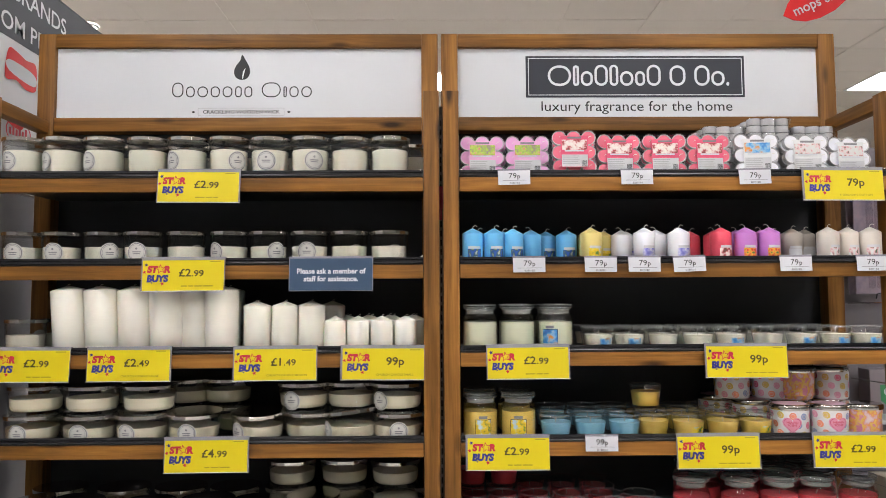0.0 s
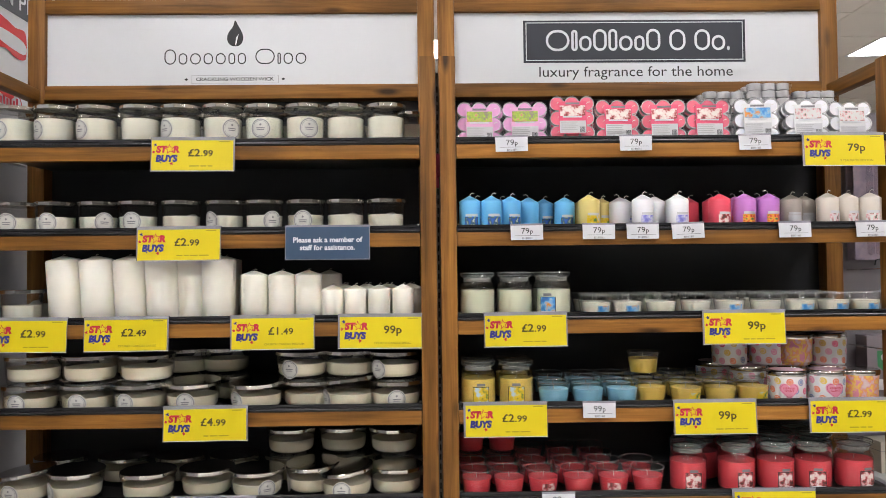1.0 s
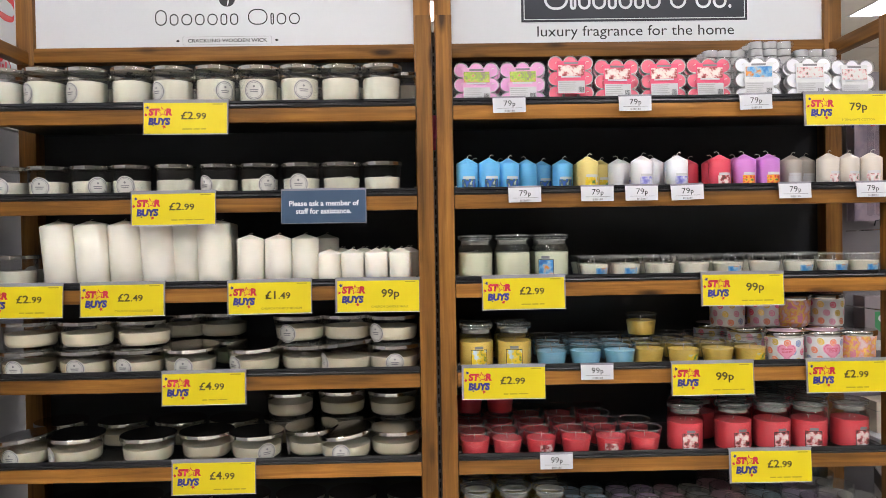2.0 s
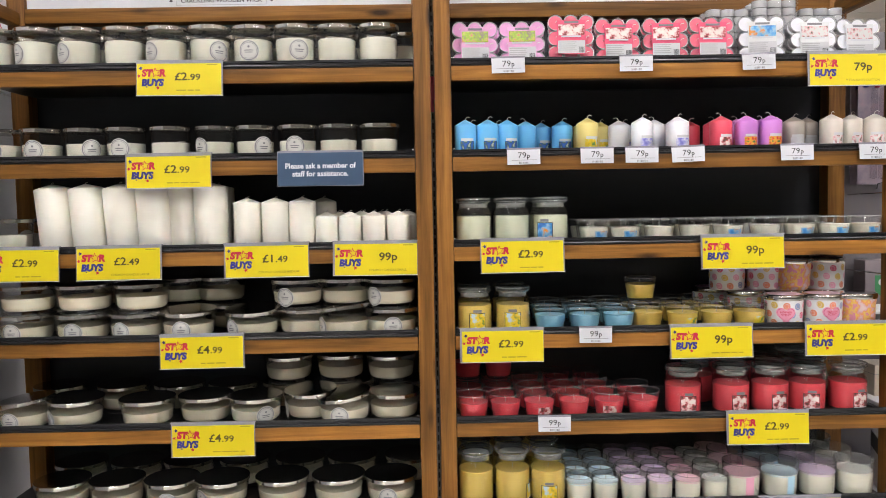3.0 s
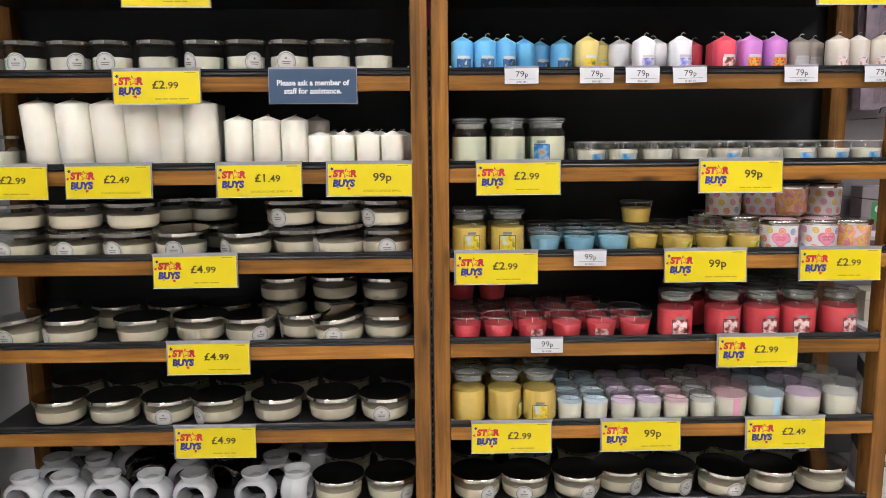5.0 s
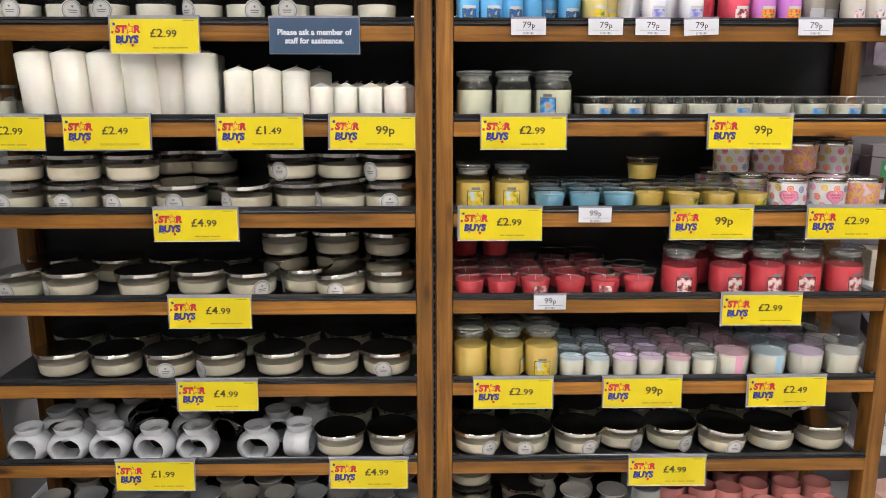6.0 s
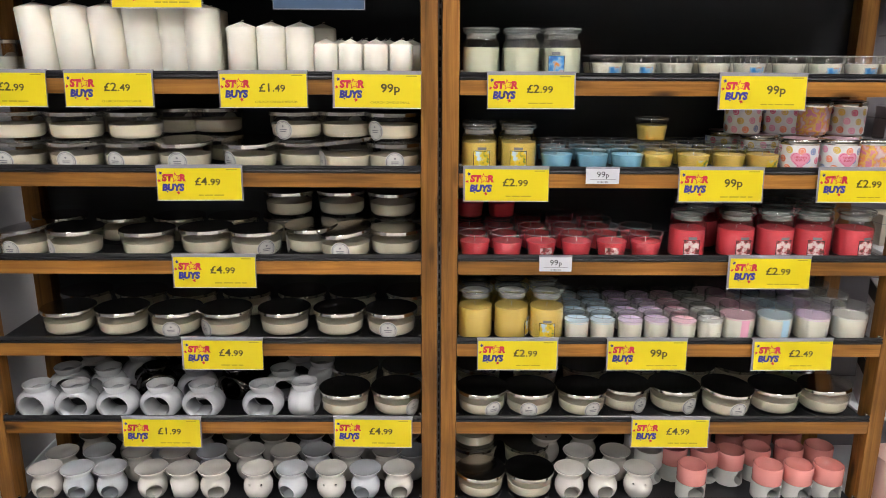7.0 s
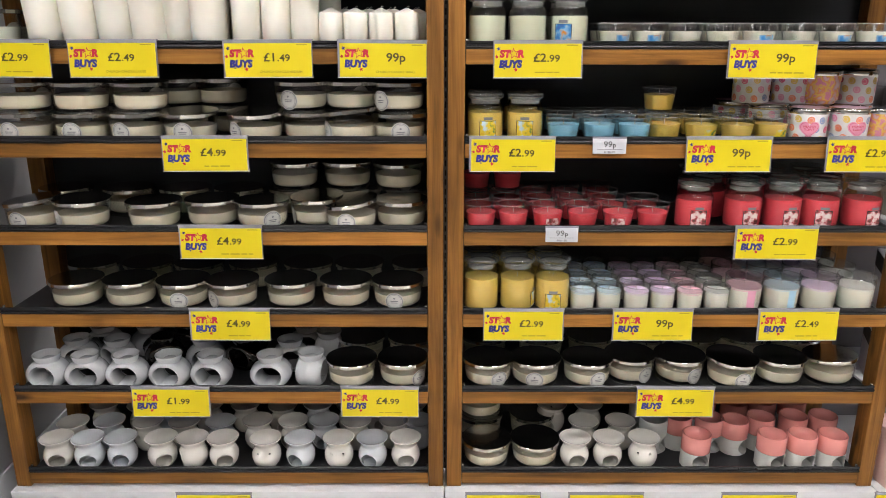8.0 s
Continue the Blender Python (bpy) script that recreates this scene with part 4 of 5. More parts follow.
W += [pose(x, y, z + WIDE_H + 0.0035, 0, 0, AWAY) for x, y in ((-0.72, 0.25), (-0.61, 0.26), (-0.9, 0.255))]
z = TOP_WEST[4]
W += [pose(x, y, z, 0, 0, a) for x, y, a in ((-1.088, 0.1, -10), (-0.959, 0.1, -45), (-0.77, 0.1, AWAY), (-0.623, 0.125, AWAY), (-0.486, 0.105, 35), (-0.345, 0.14, -70), (-0.248, 0.09, -5), (-0.118, 0.12, AWAY))]
W += [pose(x, 0.265, z, 0, 0, AWAY) for x in (-1.08, -0.9, -0.74, -0.585, -0.43, -0.25, -0.1)]
W += [pose(x, y, z + WIDE_H + 0.0035, 0, 0, AWAY) for x, y in ((-0.425, 0.262), (-0.277, 0.272), (-0.131, 0.25))]
z = TOP[5]
W += [pose(x, y, z, 0, 0, a) for x, y, a in ((-1.011, 0.115, AWAY), (-0.865, 0.115, AWAY), (-0.717, 0.11, 5), (-0.582, 0.11, -40), (-0.423, 0.115, AWAY), (-0.272, 0.115, AWAY), (-0.13, 0.11, -5))]
W += [pose(x, 0.265, z, 0, 0, AWAY) for x in (-1.03, -0.87, -0.72, -0.56, -0.4, -0.25, -0.085)]
z = TOP[6]
W += [pose(-0.262, 0.095, z, 0, 0, AWAY), pose(-0.118, 0.1, z, 0, 0, 45), pose(-0.25, 0.25, z, 0, 0, AWAY), pose(-0.1, 0.25, z, 0, 0, 30)]
# wide bowls of the east bay
W += [pose(x, y, z, 0, 0, a) for x, y, a in ((0.121, 0.1, 25), (0.255, 0.1, -8), (0.401, 0.1, 18), (0.527, 0.125, 30), (0.667, 0.12, 25), (0.807, 0.095, 10), (0.948, 0.11, AWAY), (1.09, 0.11, AWAY))]
W += [pose(x, 0.26, z, 0, 0, AWAY) for x in (0.12, 0.29, 0.44, 0.6, 0.76, 0.9, 1.06)]
z = TOP[7]
W += [pose(0.121, 0.095, z, 0, 0, AWAY), pose(0.262, 0.095, z, 0, 0, AWAY), pose(0.11, 0.245, z, 0, 0, AWAY), pose(0.27, 0.25, z, 0, 0, AWAY), pose(0.11, 0.245, z + WIDE_H + 0.0035, 0, 0, AWAY)]
bowls = stock(proto, W, -0.02)
for i, ax, ay in ((3, 4, 0), (4, 5, 3), (6, 3, -8), (24, 2, -7), (25, 0, 2), (29, 3, 2), (30, 4, -7), (65, 3, 3), (67, 2, 5)):
    tilt_lid(bowls[i], ax, ay)

z = TOP[6]
proto = drum_burner("pale grey glazed ceramic oil burner with open drum", CERAMIC_COOL, "drum oil burners")
stock(proto, [pose(x, 0.075, z, 0, 0, jit(7)) for x in (-1.104, -0.998, -0.885, -0.766, -0.65, -0.485)] + [pose(-0.374, 0.09, z, 0, 0, 82)]
       + [pose(x, y, z, 0, 0, a) for x, y, a in ((-1.075, 0.19, 20), (-0.955, 0.185, -35), (-0.70, 0.185, 10), (-1.04, 0.285, 0), (-0.9, 0.285, 40), (-0.45, 0.18, 15), (-0.42, 0.285, 0), (-0.345, 0.24, 78))])
proto = drum_burner("dark smoked chrome oil burner with open drum", DARK_CHROME, "drum oil burners")
stock(proto, [pose(x, y, z, 0, 0, a) for x, y, a in ((-0.825, 0.2, 30), (-0.585, 0.19, -25), (-0.79, 0.29, 0), (-0.6, 0.29, 20))])

z = TOP[7]
LX = [-1.112, -1.022, -0.929, -0.814, -0.724, -0.636, -0.513, -0.415, -0.305, -0.208, -0.113]
proto = pot_burner("glossy white ceramic oil burner with shallow dish", CERAMIC, "pot oil burners")
A = [15, 12, 10, 25, -60, 18, 180, -20, 180, -15, 5]
P = [pose(x, 0.071 + jit(0.002), z, 0, 0, a) for x, a in zip(LX, A)]
P += [pose(x + jit(0.008), 0.165 + jit(0.008), z, 0, 0, RND.choice((180, -30, 150, 20))) for x in (-1.10, -0.995, -0.89, -0.78, -0.675, -0.56, -0.455, -0.365, -0.26, -0.16, -0.075)]
P += [pose(x + jit(0.01), 0.265 + jit(0.008), z, 0, 0, RND.choice((180, -30, 150, 20))) for x in (-1.06, -0.95, -0.845, -0.73, -0.62, -0.51, -0.4, -0.3, -0.2, -0.1)]
# east bay pots on the bottom shelf
P += [pose(0.374, 0.071, z, 0, 0, 5), pose(0.47, 0.071, z, 0, 0, 3), pose(0.572, 0.072, z, 0, 0, 170), pose(0.415, 0.165, z, 0, 0, 160), pose(0.525, 0.165, z, 0, 0, 190), pose(0.335, 0.265, z, 0, 0, -30), pose(0.45, 0.27, z, 0, 0, 100)]
cool = {1, 2, 7, 9, 12, 15, 18, 21, 24, 28}
stock(proto, [m for i, m in enumerate(P) if i not in cool])
stock(pot_burner("glossy cool white ceramic oil burner with shallow dish", CERAMIC_BLUE, "pot oil burners"), [P[i] for i in sorted(cool)])

# ---- east bay, top shelf to bottom ----
z = TOP[0]
proto = tealight_pack("wrapped pack of nine mauve tealights with fruit picture", WAX_MAUVE, PIC_GREEN, "tealight packs")
stock(proto, [pose(0.11, 0.045, z - 0.004, -4, 0, 2), pose(0.229, 0.045, z - 0.004, -4, 0, -2), pose(0.12, 0.085, z - 0.004, -4), pose(0.235, 0.085, z - 0.004, -4)])
proto = tealight_pack("wrapped pack of nine pink tealights with berry picture", WAX_PINK, PIC_BERRY, "tealight packs")
stock(proto, [pose(0.352, 0.035, z + 0.008, -4, 0, 0), pose(0.474, 0.045, z, -4, 0, 3), pose(0.595, 0.045, z, -4, 0, -2), pose(0.714, 0.045, z, -4, 0, 2)]
       + [pose(x, 0.085, z, -4) for x in (0.36, 0.48, 0.6, 0.72)])
proto = tealight_pack("wrapped pack of nine white tealights with beach picture", WAX_WHITE, PIC_SEA, "tealight packs")
stock(proto, [pose(0.841, 0.045, z + 0.001, -4, 0, -3), pose(0.862, 0.09, z, -4, 0, 2)])
proto = tealight_pack("wrapped pack of nine white tealights with rose picture", WAX_WHITE, PIC_ROSE, "tealight packs")
stock(proto, [pose(0.975, 0.045, z - 0.002, -4, 0, -2), pose(1.094, 0.05, z - 0.008, -4, 0, 4), pose(0.985, 0.088, z - 0.002, -4), pose(1.085, 0.09, z - 0.008, -4)])
proto = tealight_tray("flat pack of nine white tealights in clear wrap", "flat tealight packs")
stock(proto, [pose(0.795, 0.2, z + i * 0.02, 0, 0, jit(4)) for i in range(8)] + [pose(0.918, 0.19, z + i * 0.02, 0, 0, jit(4)) for i in range(9)] + [pose(1.05, 0.2, z + i * 0.02, 0, 0, jit(4)) for i in range(8)])

z = TOP[1]
PR, PH = 0.0275, 0.092


def pillars(colour, material, print_mat, spots):
    proto = pillar("pillar_candle", colour + " pillar candle with small printed label", material, "coloured pillar candles", PR, PH, print_mat, 0.014, RND.choice((-1, 1)))
    stock(proto, [pose(x, y, z, 0, 0, a) for x, y, a in spots])


pillars("sky blue", WAX_BLUE, PIC_BLUE, [(0.082, 0.05, 8), (0.139, 0.05, 12), (0.190, 0.065, 22), (0.242, 0.1, 150), (0.29, 0.15, 20), (0.34, 0.11, 10), (0.1, 0.12, 0), (0.17, 0.14, 0)])
pillars("pale lemon", WAX_LEMON, PIC_LEMON, [(0.394, 0.05, 15), (0.45, 0.15, 20), (0.40, 0.125, 0), (0.46, 0.215, 0)])
pillars("white", WAX_WHITE, PIC_LAVENDER, [(0.535, 0.05, 14), (0.627, 0.05, 12), (0.492, 0.12, 160), (0.515, 0.16, 0), (0.584, 0.11, 150), (0.64, 0.13, 0)])
pillars("berry red", WAX_RED, PIC_BERRY, [(0.738, 0.051, 12), (0.694, 0.16, 160), (0.75, 0.13, 0)])
pillars("lilac", WAX_LILAC, PIC_FLOWER, [(0.803, 0.05, 8), (0.866, 0.05, 8), (0.81, 0.125, 0), (0.878, 0.125, 0)])
pillars("taupe", WAX_TAUPE, INFO, [(0.945, 0.09, 0), (0.995, 0.12, 5), (0.925, 0.16, 0), (1.12, 0.13, 0)])
pillars("stone cream", WAX_STONE, PIC_ROSE, [(1.023, 0.051, 20), (1.08, 0.06, 15), (1.135, 0.051, -10)])

z = TOP[2]
proto = apothecary_jar("large lidded glass jar candle with cream wax", WAX_GREEN, None, "large jar candles")
stock(proto, [pose(0.101, 0.075, z), pose(0.2, 0.075, z), pose(0.105, 0.185, z), pose(0.205, 0.185, z)])
proto = apothecary_jar("large lidded glass jar candle with cream wax and sea label", WAX_GREEN, PIC_SEA, "large jar candles")
stock(proto, [pose(0.301, 0.075, z, 0, 0, -28), pose(0.305, 0.185, z)])
TX = [0.413, 0.496, 0.585, 0.678, 0.767, 0.861, 0.952, 1.043, 1.126]
proto = tumbler("glass tumbler candle with cream wax and sea label", WAX_PALE, PIC_SEA, "cream tumbler candles", 0.0425, 0.0335, 0.058, 0.68)
stock(proto, [pose(x, 0.07 + jit(0.004), z, 0, 0, a) for x, a in zip(TX, (20, 8, AWAY, AWAY, 5, AWAY, 6, 10, 12))]
       + [pose(x + 0.012, y, z, 0, 0, AWAY) for y in (0.162, 0.254) for x in TX[:-1]])

z = TOP[3]
proto = apothecary_jar("large lidded glass jar candle with yellow wax and fruit label", WAX_HONEY, PIC_LEMON, "large jar candles")
stock(proto, [pose(0.1, 0.075, z, 0, 0, 6), pose(0.2, 0.075, z, 0, 0, -6), pose(0.105, 0.18, z), pose(0.2, 0.18, z)])
proto = apothecary_jar("tall lidded glass jar candle with yellow wax and fruit label", WAX_HONEY, PIC_LEMON, "large jar candles", 0.158, 0.0465)
stock(proto, [pose(0.097, 0.075, TOP[5], 0, 0, AWAY), pose(0.194, 0.075, TOP[5], 0, 0, 70), pose(0.288, 0.072, TOP[5], 0, 0, -4)]
       + [pose(x, 0.18, TOP[5], 0, 0, AWAY) for x in (0.1, 0.195, 0.29)] + [pose(x, 0.285, TOP[5], 0, 0, AWAY) for x in (0.1, 0.195, 0.29)])
proto = tumbler("glass tumbler candle with pool blue wax", WAX_POOL, None, "blue tumbler candles", h=0.063, fill=0.72)
stock(proto, [pose(x, 0.07, z) for x in (0.297, 0.388, 0.477)] + [pose(x + 0.01, y, z) for y in (0.162, 0.254) for x in (0.3, 0.39, 0.475)])
proto = tumbler("glass tumbler candle with mango yellow wax", WAX_YELLOW, PIC_LEMON, "yellow tumbler candles", h=0.063, fill=0.72)
stock(proto, [pose(0.557, 0.085, z, 0, 0, AWAY), pose(0.645, 0.068, z, 0, 0, 20), pose(0.736, 0.07, z, 0, 0, AWAY), pose(0.824, 0.075, z, 0, 0, 22)]
       + [pose(x, y, z, 0, 0, AWAY) for y in (0.168, 0.26) for x in (0.573, 0.662, 0.751, 0.84)] + [pose(0.562, 0.168, z + 0.0645, 0, 0, AWAY)])
proto = dotted_tin("white candle pot with pastel dots and pink heart", DOTS, "printed candle pots")
stock(proto, [pose(0.917, 0.078, z, 0, 0, -18), pose(1.021, 0.078, z, 0, 0, 0), pose(0.86, 0.185, z, 0, 0, 60), pose(0.97, 0.185, z, 0, 0, AWAY), pose(1.08, 0.185, z, 0, 0, AWAY), pose(0.9, 0.29, z, 0, 0, AWAY), pose(1.01, 0.29, z, 0, 0, AWAY),
               pose(0.815, 0.20, z + 0.0005 + 0.087, 0, 0, 100), pose(0.92, 0.2, z + 0.087, 0, 0, AWAY), pose(1.088, 0.19, z + 0.087, 0, 0, 140), pose(0.80, 0.285, z, 0, 0, AWAY)])
proto = dotted_tin("pink candle pot with floral print and silver lid", FLORAL, "printed candle pots", False, foot=0.038)
stock(proto, [pose(1.113, 0.082, z, 0, 0, 0), pose(0.985, 0.17, z + 0.087, 0, 0, 40)])

z = TOP[4]
TX = [0.0925, 0.177, 0.266, 0.358, 0.45, 0.539]
proto = tumbler("glass tumbler candle with rose red wax", WAX_ROSE, PIC_BERRY, "red tumbler candles", 0.0436, 0.0335, 0.068, 0.70)
stock(proto, [pose(x, 0.065, z, 0, 0, a) for x, a in zip(TX, (AWAY, AWAY, 15, AWAY, -10, AWAY))]
       + [pose(x - 0.006, y, z, 0, 0, AWAY) for y in (0.153, 0.241, 0.329) for x in TX[:-1]] + [pose(0.535, 0.155, z, 0, 0, AWAY), pose(0.0865, 0.241, z + 0.0695, 0, 0, AWAY), pose(0.175, 0.241, z + 0.0695, 0, 0, AWAY)])
proto = apothecary_jar("large lidded glass jar candle with rose red wax and label", WAX_ROSE, PIC_BERRY, "large jar candles", 0.141, 0.0475)
stock(proto, [pose(0.65, 0.078, z, 0, 0, 0), pose(0.778, 0.078, z, 0, 0, 8), pose(0.882, 0.078, z, 0, 0, 8), pose(0.98, 0.078, z, 0, 0, -10), pose(1.09, 0.078, z, 0, 0, 14)]
       + [pose(x, y, z, 0, 0, AWAY) for y in (0.185, 0.29) for x in (0.72, 0.82, 0.93, 1.04)])

z = TOP[5]
small = dict(top=0.0352, base=0.0322, h=0.070, fill=0.80)
PASTEL = {b.name: wax("pastel_" + b.name, c) for b, c in ((BAND_BLUE, (0.66, 0.82, 0.90)), (BAND_LILAC, (0.85, 0.68, 0.87)), (BAND_PINK, (0.89, 0.57, 0.64)), (BAND_GREY, (0.76, 0.76, 0.70)))}
for xs, m, nm in (((0.369, 0.439), BAND_BLUE, "pale blue"), ((0.513, 0.584), BAND_LILAC, "lilac"), ((0.656,), BAND_PINK, "pink"), ((0.728,), BAND_GREY, "grey")):
    proto = tumbler("small glass tumbler candle with " + nm + " band", WAX_PALE, None, "small tumbler candles", rim_tint=m, top_wax=PASTEL[m.name], **small)
    stock(proto, [pose(x, 0.062 + jit(0.003), z, 0, 0, jit(90)) for x in xs] + [pose(x + 0.004, y, z, 0, 0, jit(90)) for y in (0.135, 0.208, 0.281) for x in xs])
big = dict(top=0.0490, base=0.044, h=0.094, fill=0.70)
for x, m, tg, nm in ((0.806, BAND_PINK, TAG_PINK, "pink"), (0.907, BAND_BLUE, TAG_BLUE, "pale blue"), (1.008, BAND_LILAC, None, "lilac"), (1.109, BAND_GREY, None, "patterned grey")):
    proto = tumbler("large glass tumbler candle with " + nm + " band", WAX_PALE, None, "large tumbler candles", rim_tint=m, tag=tg, top_wax=PASTEL[m.name], **big)
    stock(proto, [pose(x, 0.075, z, 0, 0, jit(12)), pose(x - 0.004, 0.178, z, 0, 0, jit(40)), pose(x - 0.006, 0.281, z, 0, 0, jit(60))])

z = TOP[7]
proto = cup_burner("straight oil burner with pink cup and pale base", PINK_GLAZE, "cup oil burners")
stock(proto, [pose(x, y, z, 0, 0, a) for x, y, a in ((0.721, 0.066, 10), (0.937, 0.064, 18), (1.024, 0.065, 18), (1.110, 0.065, 20),
       (0.70, 0.17, 60), (0.79, 0.16, 30), (0.86, 0.145, 40), (0.945, 0.165, 35), (1.045, 0.17, 30), (1.135, 0.172, 30), (0.90, 0.255, 0), (0.99, 0.262, 0), (1.085, 0.265, 0), (0.80, 0.255, 0), (0.71, 0.262, 0))])
proto = cup_burner("straight white oil burner with pale base", MATT_WHITE, "cup oil burners")
stock(proto, [pose(0.622, 0.155, z, 0, 0, 50), pose(0.615, 0.25, z, 0, 0, 0)])


# ---- tickets ----
def yellow_sign(price, small, seed, group="yellow price cards", logo=True):
    ob = thing("price_sign", "yellow shelf card priced " + price + " in clear sleeve", "price sign", group)
    part("sleeve", box(-0.1055, 0.1055, -0.0012, 0.0008, -0.0845, 0.0015, 0.0004), SLEEVE, ob, "clear plastic sleeve", 0)
    part("sleeve_edge", box(-0.1055, 0.1055, -0.0022, -0.0004, -0.0862, -0.0842), SLEEVE_EDGE, ob, "", 0)
    part("hanger", box(-0.1065, 0.1065, -0.0016, 0.006, -0.001, 0.0016), SLEEVE, ob, "", 0)
    dx = (seed % 3 - 1) * 0.0012
    card = part("card", box(-0.1015 + dx, 0.1030 + dx, -0.0026, -0.0016, -0.0838, -0.0070), YELLOW, ob, "bright yellow card", 0)
    y = -0.0032
    if "." in price:
        part("price", lettering(price[:2], 0.0268, 0.021 + dx, y, -0.0480, BROWN_INK, "RIGHT", 0.0005, 1.15), BROWN_INK, card, "", 0)
        part("price_pence", lettering(price[2:], 0.0222, 0.0218 + dx, y, -0.0480, BROWN_INK, "LEFT", 0.0004, 1.15), BROWN_INK, card, "", 0)
    else:
        part("price", lettering(price, 0.0275, 0.031 + dx, y, -0.0480, BROWN_INK, "CENTER", 0.0005, 1.12), BROWN_INK, card, "", 0)
    if small:
        part("product_line", lettering(small, 0.0074, 0.030 + dx, y, -0.0745, OLIVE_INK, "CENTER", 0.0002, 1.1), OLIVE_INK, card, "", 0)
    else:
        x = -0.006 + 0.002 * (seed % 4)
        for k in range(3 + seed % 2):
            w = (0.024, 0.015, 0.012, 0.019)[(seed + k) % 4]
            part("product_word", bar(bmesh.new(), x + dx, x + w + dx, -0.0742, -0.0712, y), OLIVE_INK, card, "", 0)
            x += w + 0.0035
    part("code_line", bar(bmesh.new(), 0.068 + dx, 0.094 + dx, -0.0118, -0.0092, y), OLIVE_INK, card, "", 0)
    l1 = lettering("ST", 0.0225, -0.0895 + dx, y, -0.0375, RED_INK, "LEFT", 0.0015, 1.02, 0.12)
    part("word_red", l1, RED_INK, card, "", 0)
    part("word_red", lettering("R", 0.0225, -0.0475 + dx, y, -0.0375, RED_INK, "LEFT", 0.0015, 1.02, 0.12), RED_INK, card, "", 0)
    part("word_blue", lettering("BUYS", 0.0225, -0.0905 + dx, y, -0.061, BLUE_INK, "LEFT", 0.0015, 1.0, 0.12), BLUE_INK, card, "", 0)
    part("star", star(bmesh.new(), -0.056 + dx, -0.0293, 0.0135, y - 0.0002, 8), RED_INK, card, "", 0)
    part("star", star(bmesh.new(), -0.056 + dx, -0.0293, 0.0095, y - 0.0006, 8), YELLOW, card, "", 0)
    for cx, cz, r, m in ((-0.0925, -0.0185, 0.0055, BLUE_INK), (-0.0965, -0.037, 0.005, RED_INK), (-0.051, -0.0665, 0.0055, RED_INK), (-0.078, -0.064, 0.003, BLUE_INK)):
        part("star", star(bmesh.new(), cx + dx, cz, r, y, 15), m, card, "", 0)
    return ob


def place_sign(fn_result, x, zt, y=-0.0065, tilt=4.0, roll=0.0):
    fn_result.matrix_basis = pose(x, y, zt, -tilt, roll, 0)


YS = [("£2.99", "", -0.618, 0, 0.4), ("£2.99", "", -0.654, 1, -0.2), ("£2.99", "", -1.037, 2, 0.3), ("£2.49", "CHURCH CANDLE LARGE", -0.785, 2, -0.2),
      ("£1.49", "CHURCH CANDLE MEDIUM", -0.42, 2, -0.3), ("99p", "CHURCH CANDLE SMALL", -0.15, 2, 0.3), ("£4.99", "", -0.588, 3, -0.3), ("£4.99", "", -0.568, 4, 0.0),
      ("£4.99", "", -0.563, 5, 0.2), ("£1.99", "", -0.74, 6, 0.2), ("£4.99", "", -0.176, 6, 0.4),
      ("79p", "9 TEALIGHTS COTTON", 1.036, 0, 0.3), ("£2.99", "", 0.217, 2, -0.2), ("99p", "", 0.771, 2, 0.2), ("£2.99", "", 0.163, 3, 0.1), ("99p", "", 0.693, 3, -0.1), ("£2.99", "", 1.037, 3, 0.2),
      ("£2.99", "", 0.838, 4, 0.3), ("£2.99", "", 0.205, 5, 0.1), ("99p", "", 0.543, 5, 0.0), ("£2.49", "", 0.924, 5, -0.3), ("£4.99", "", 0.623, 6, 0.3)]
for i, (pr, sm, x, s, roll) in enumerate(YS):
    place_sign(yellow_sign(pr, sm, i), x, LIP[s] + 0.001, roll=roll)
for i, x in enumerate((-0.645, 0.163, 0.451, 0.88, 1.31)):
    place_sign(yellow_sign(("£4.99", "£4.99", "£4.99", "£4.99", "£2.99")[i], "", i, "yellow plinth cards"), x, 0.2465, -0.0235, 2.0)

ob = thing("notice", "slate blue shelf notice asking customers to find staff", "notice")
part("sleeve", box(-0.1065, 0.1065, -0.0012, 0.0008, -0.087, 0.0015, 0.0004), SLEEVE, ob, "clear plastic sleeve", 0)
card = part("card", box(-0.1045, 0.1045, -0.0026, -0.0016, -0.085, -0.004), SLATE, ob, "slate blue card", 0)
part("line_of_text", lettering("Please ask a member of", 0.0182, 0, -0.0032, -0.0425, WHITE_CARD, "CENTER", 0.0006, 1.0), WHITE_CARD, card, "", 0)
part("line_of_text", lettering("staff for assistance.", 0.0182, 0, -0.0032, -0.062, WHITE_CARD, "CENTER", 0.0006, 1.0), WHITE_CARD, card, "", 0)
place_sign(ob, -0.2805, LIP[1] + 0.001)


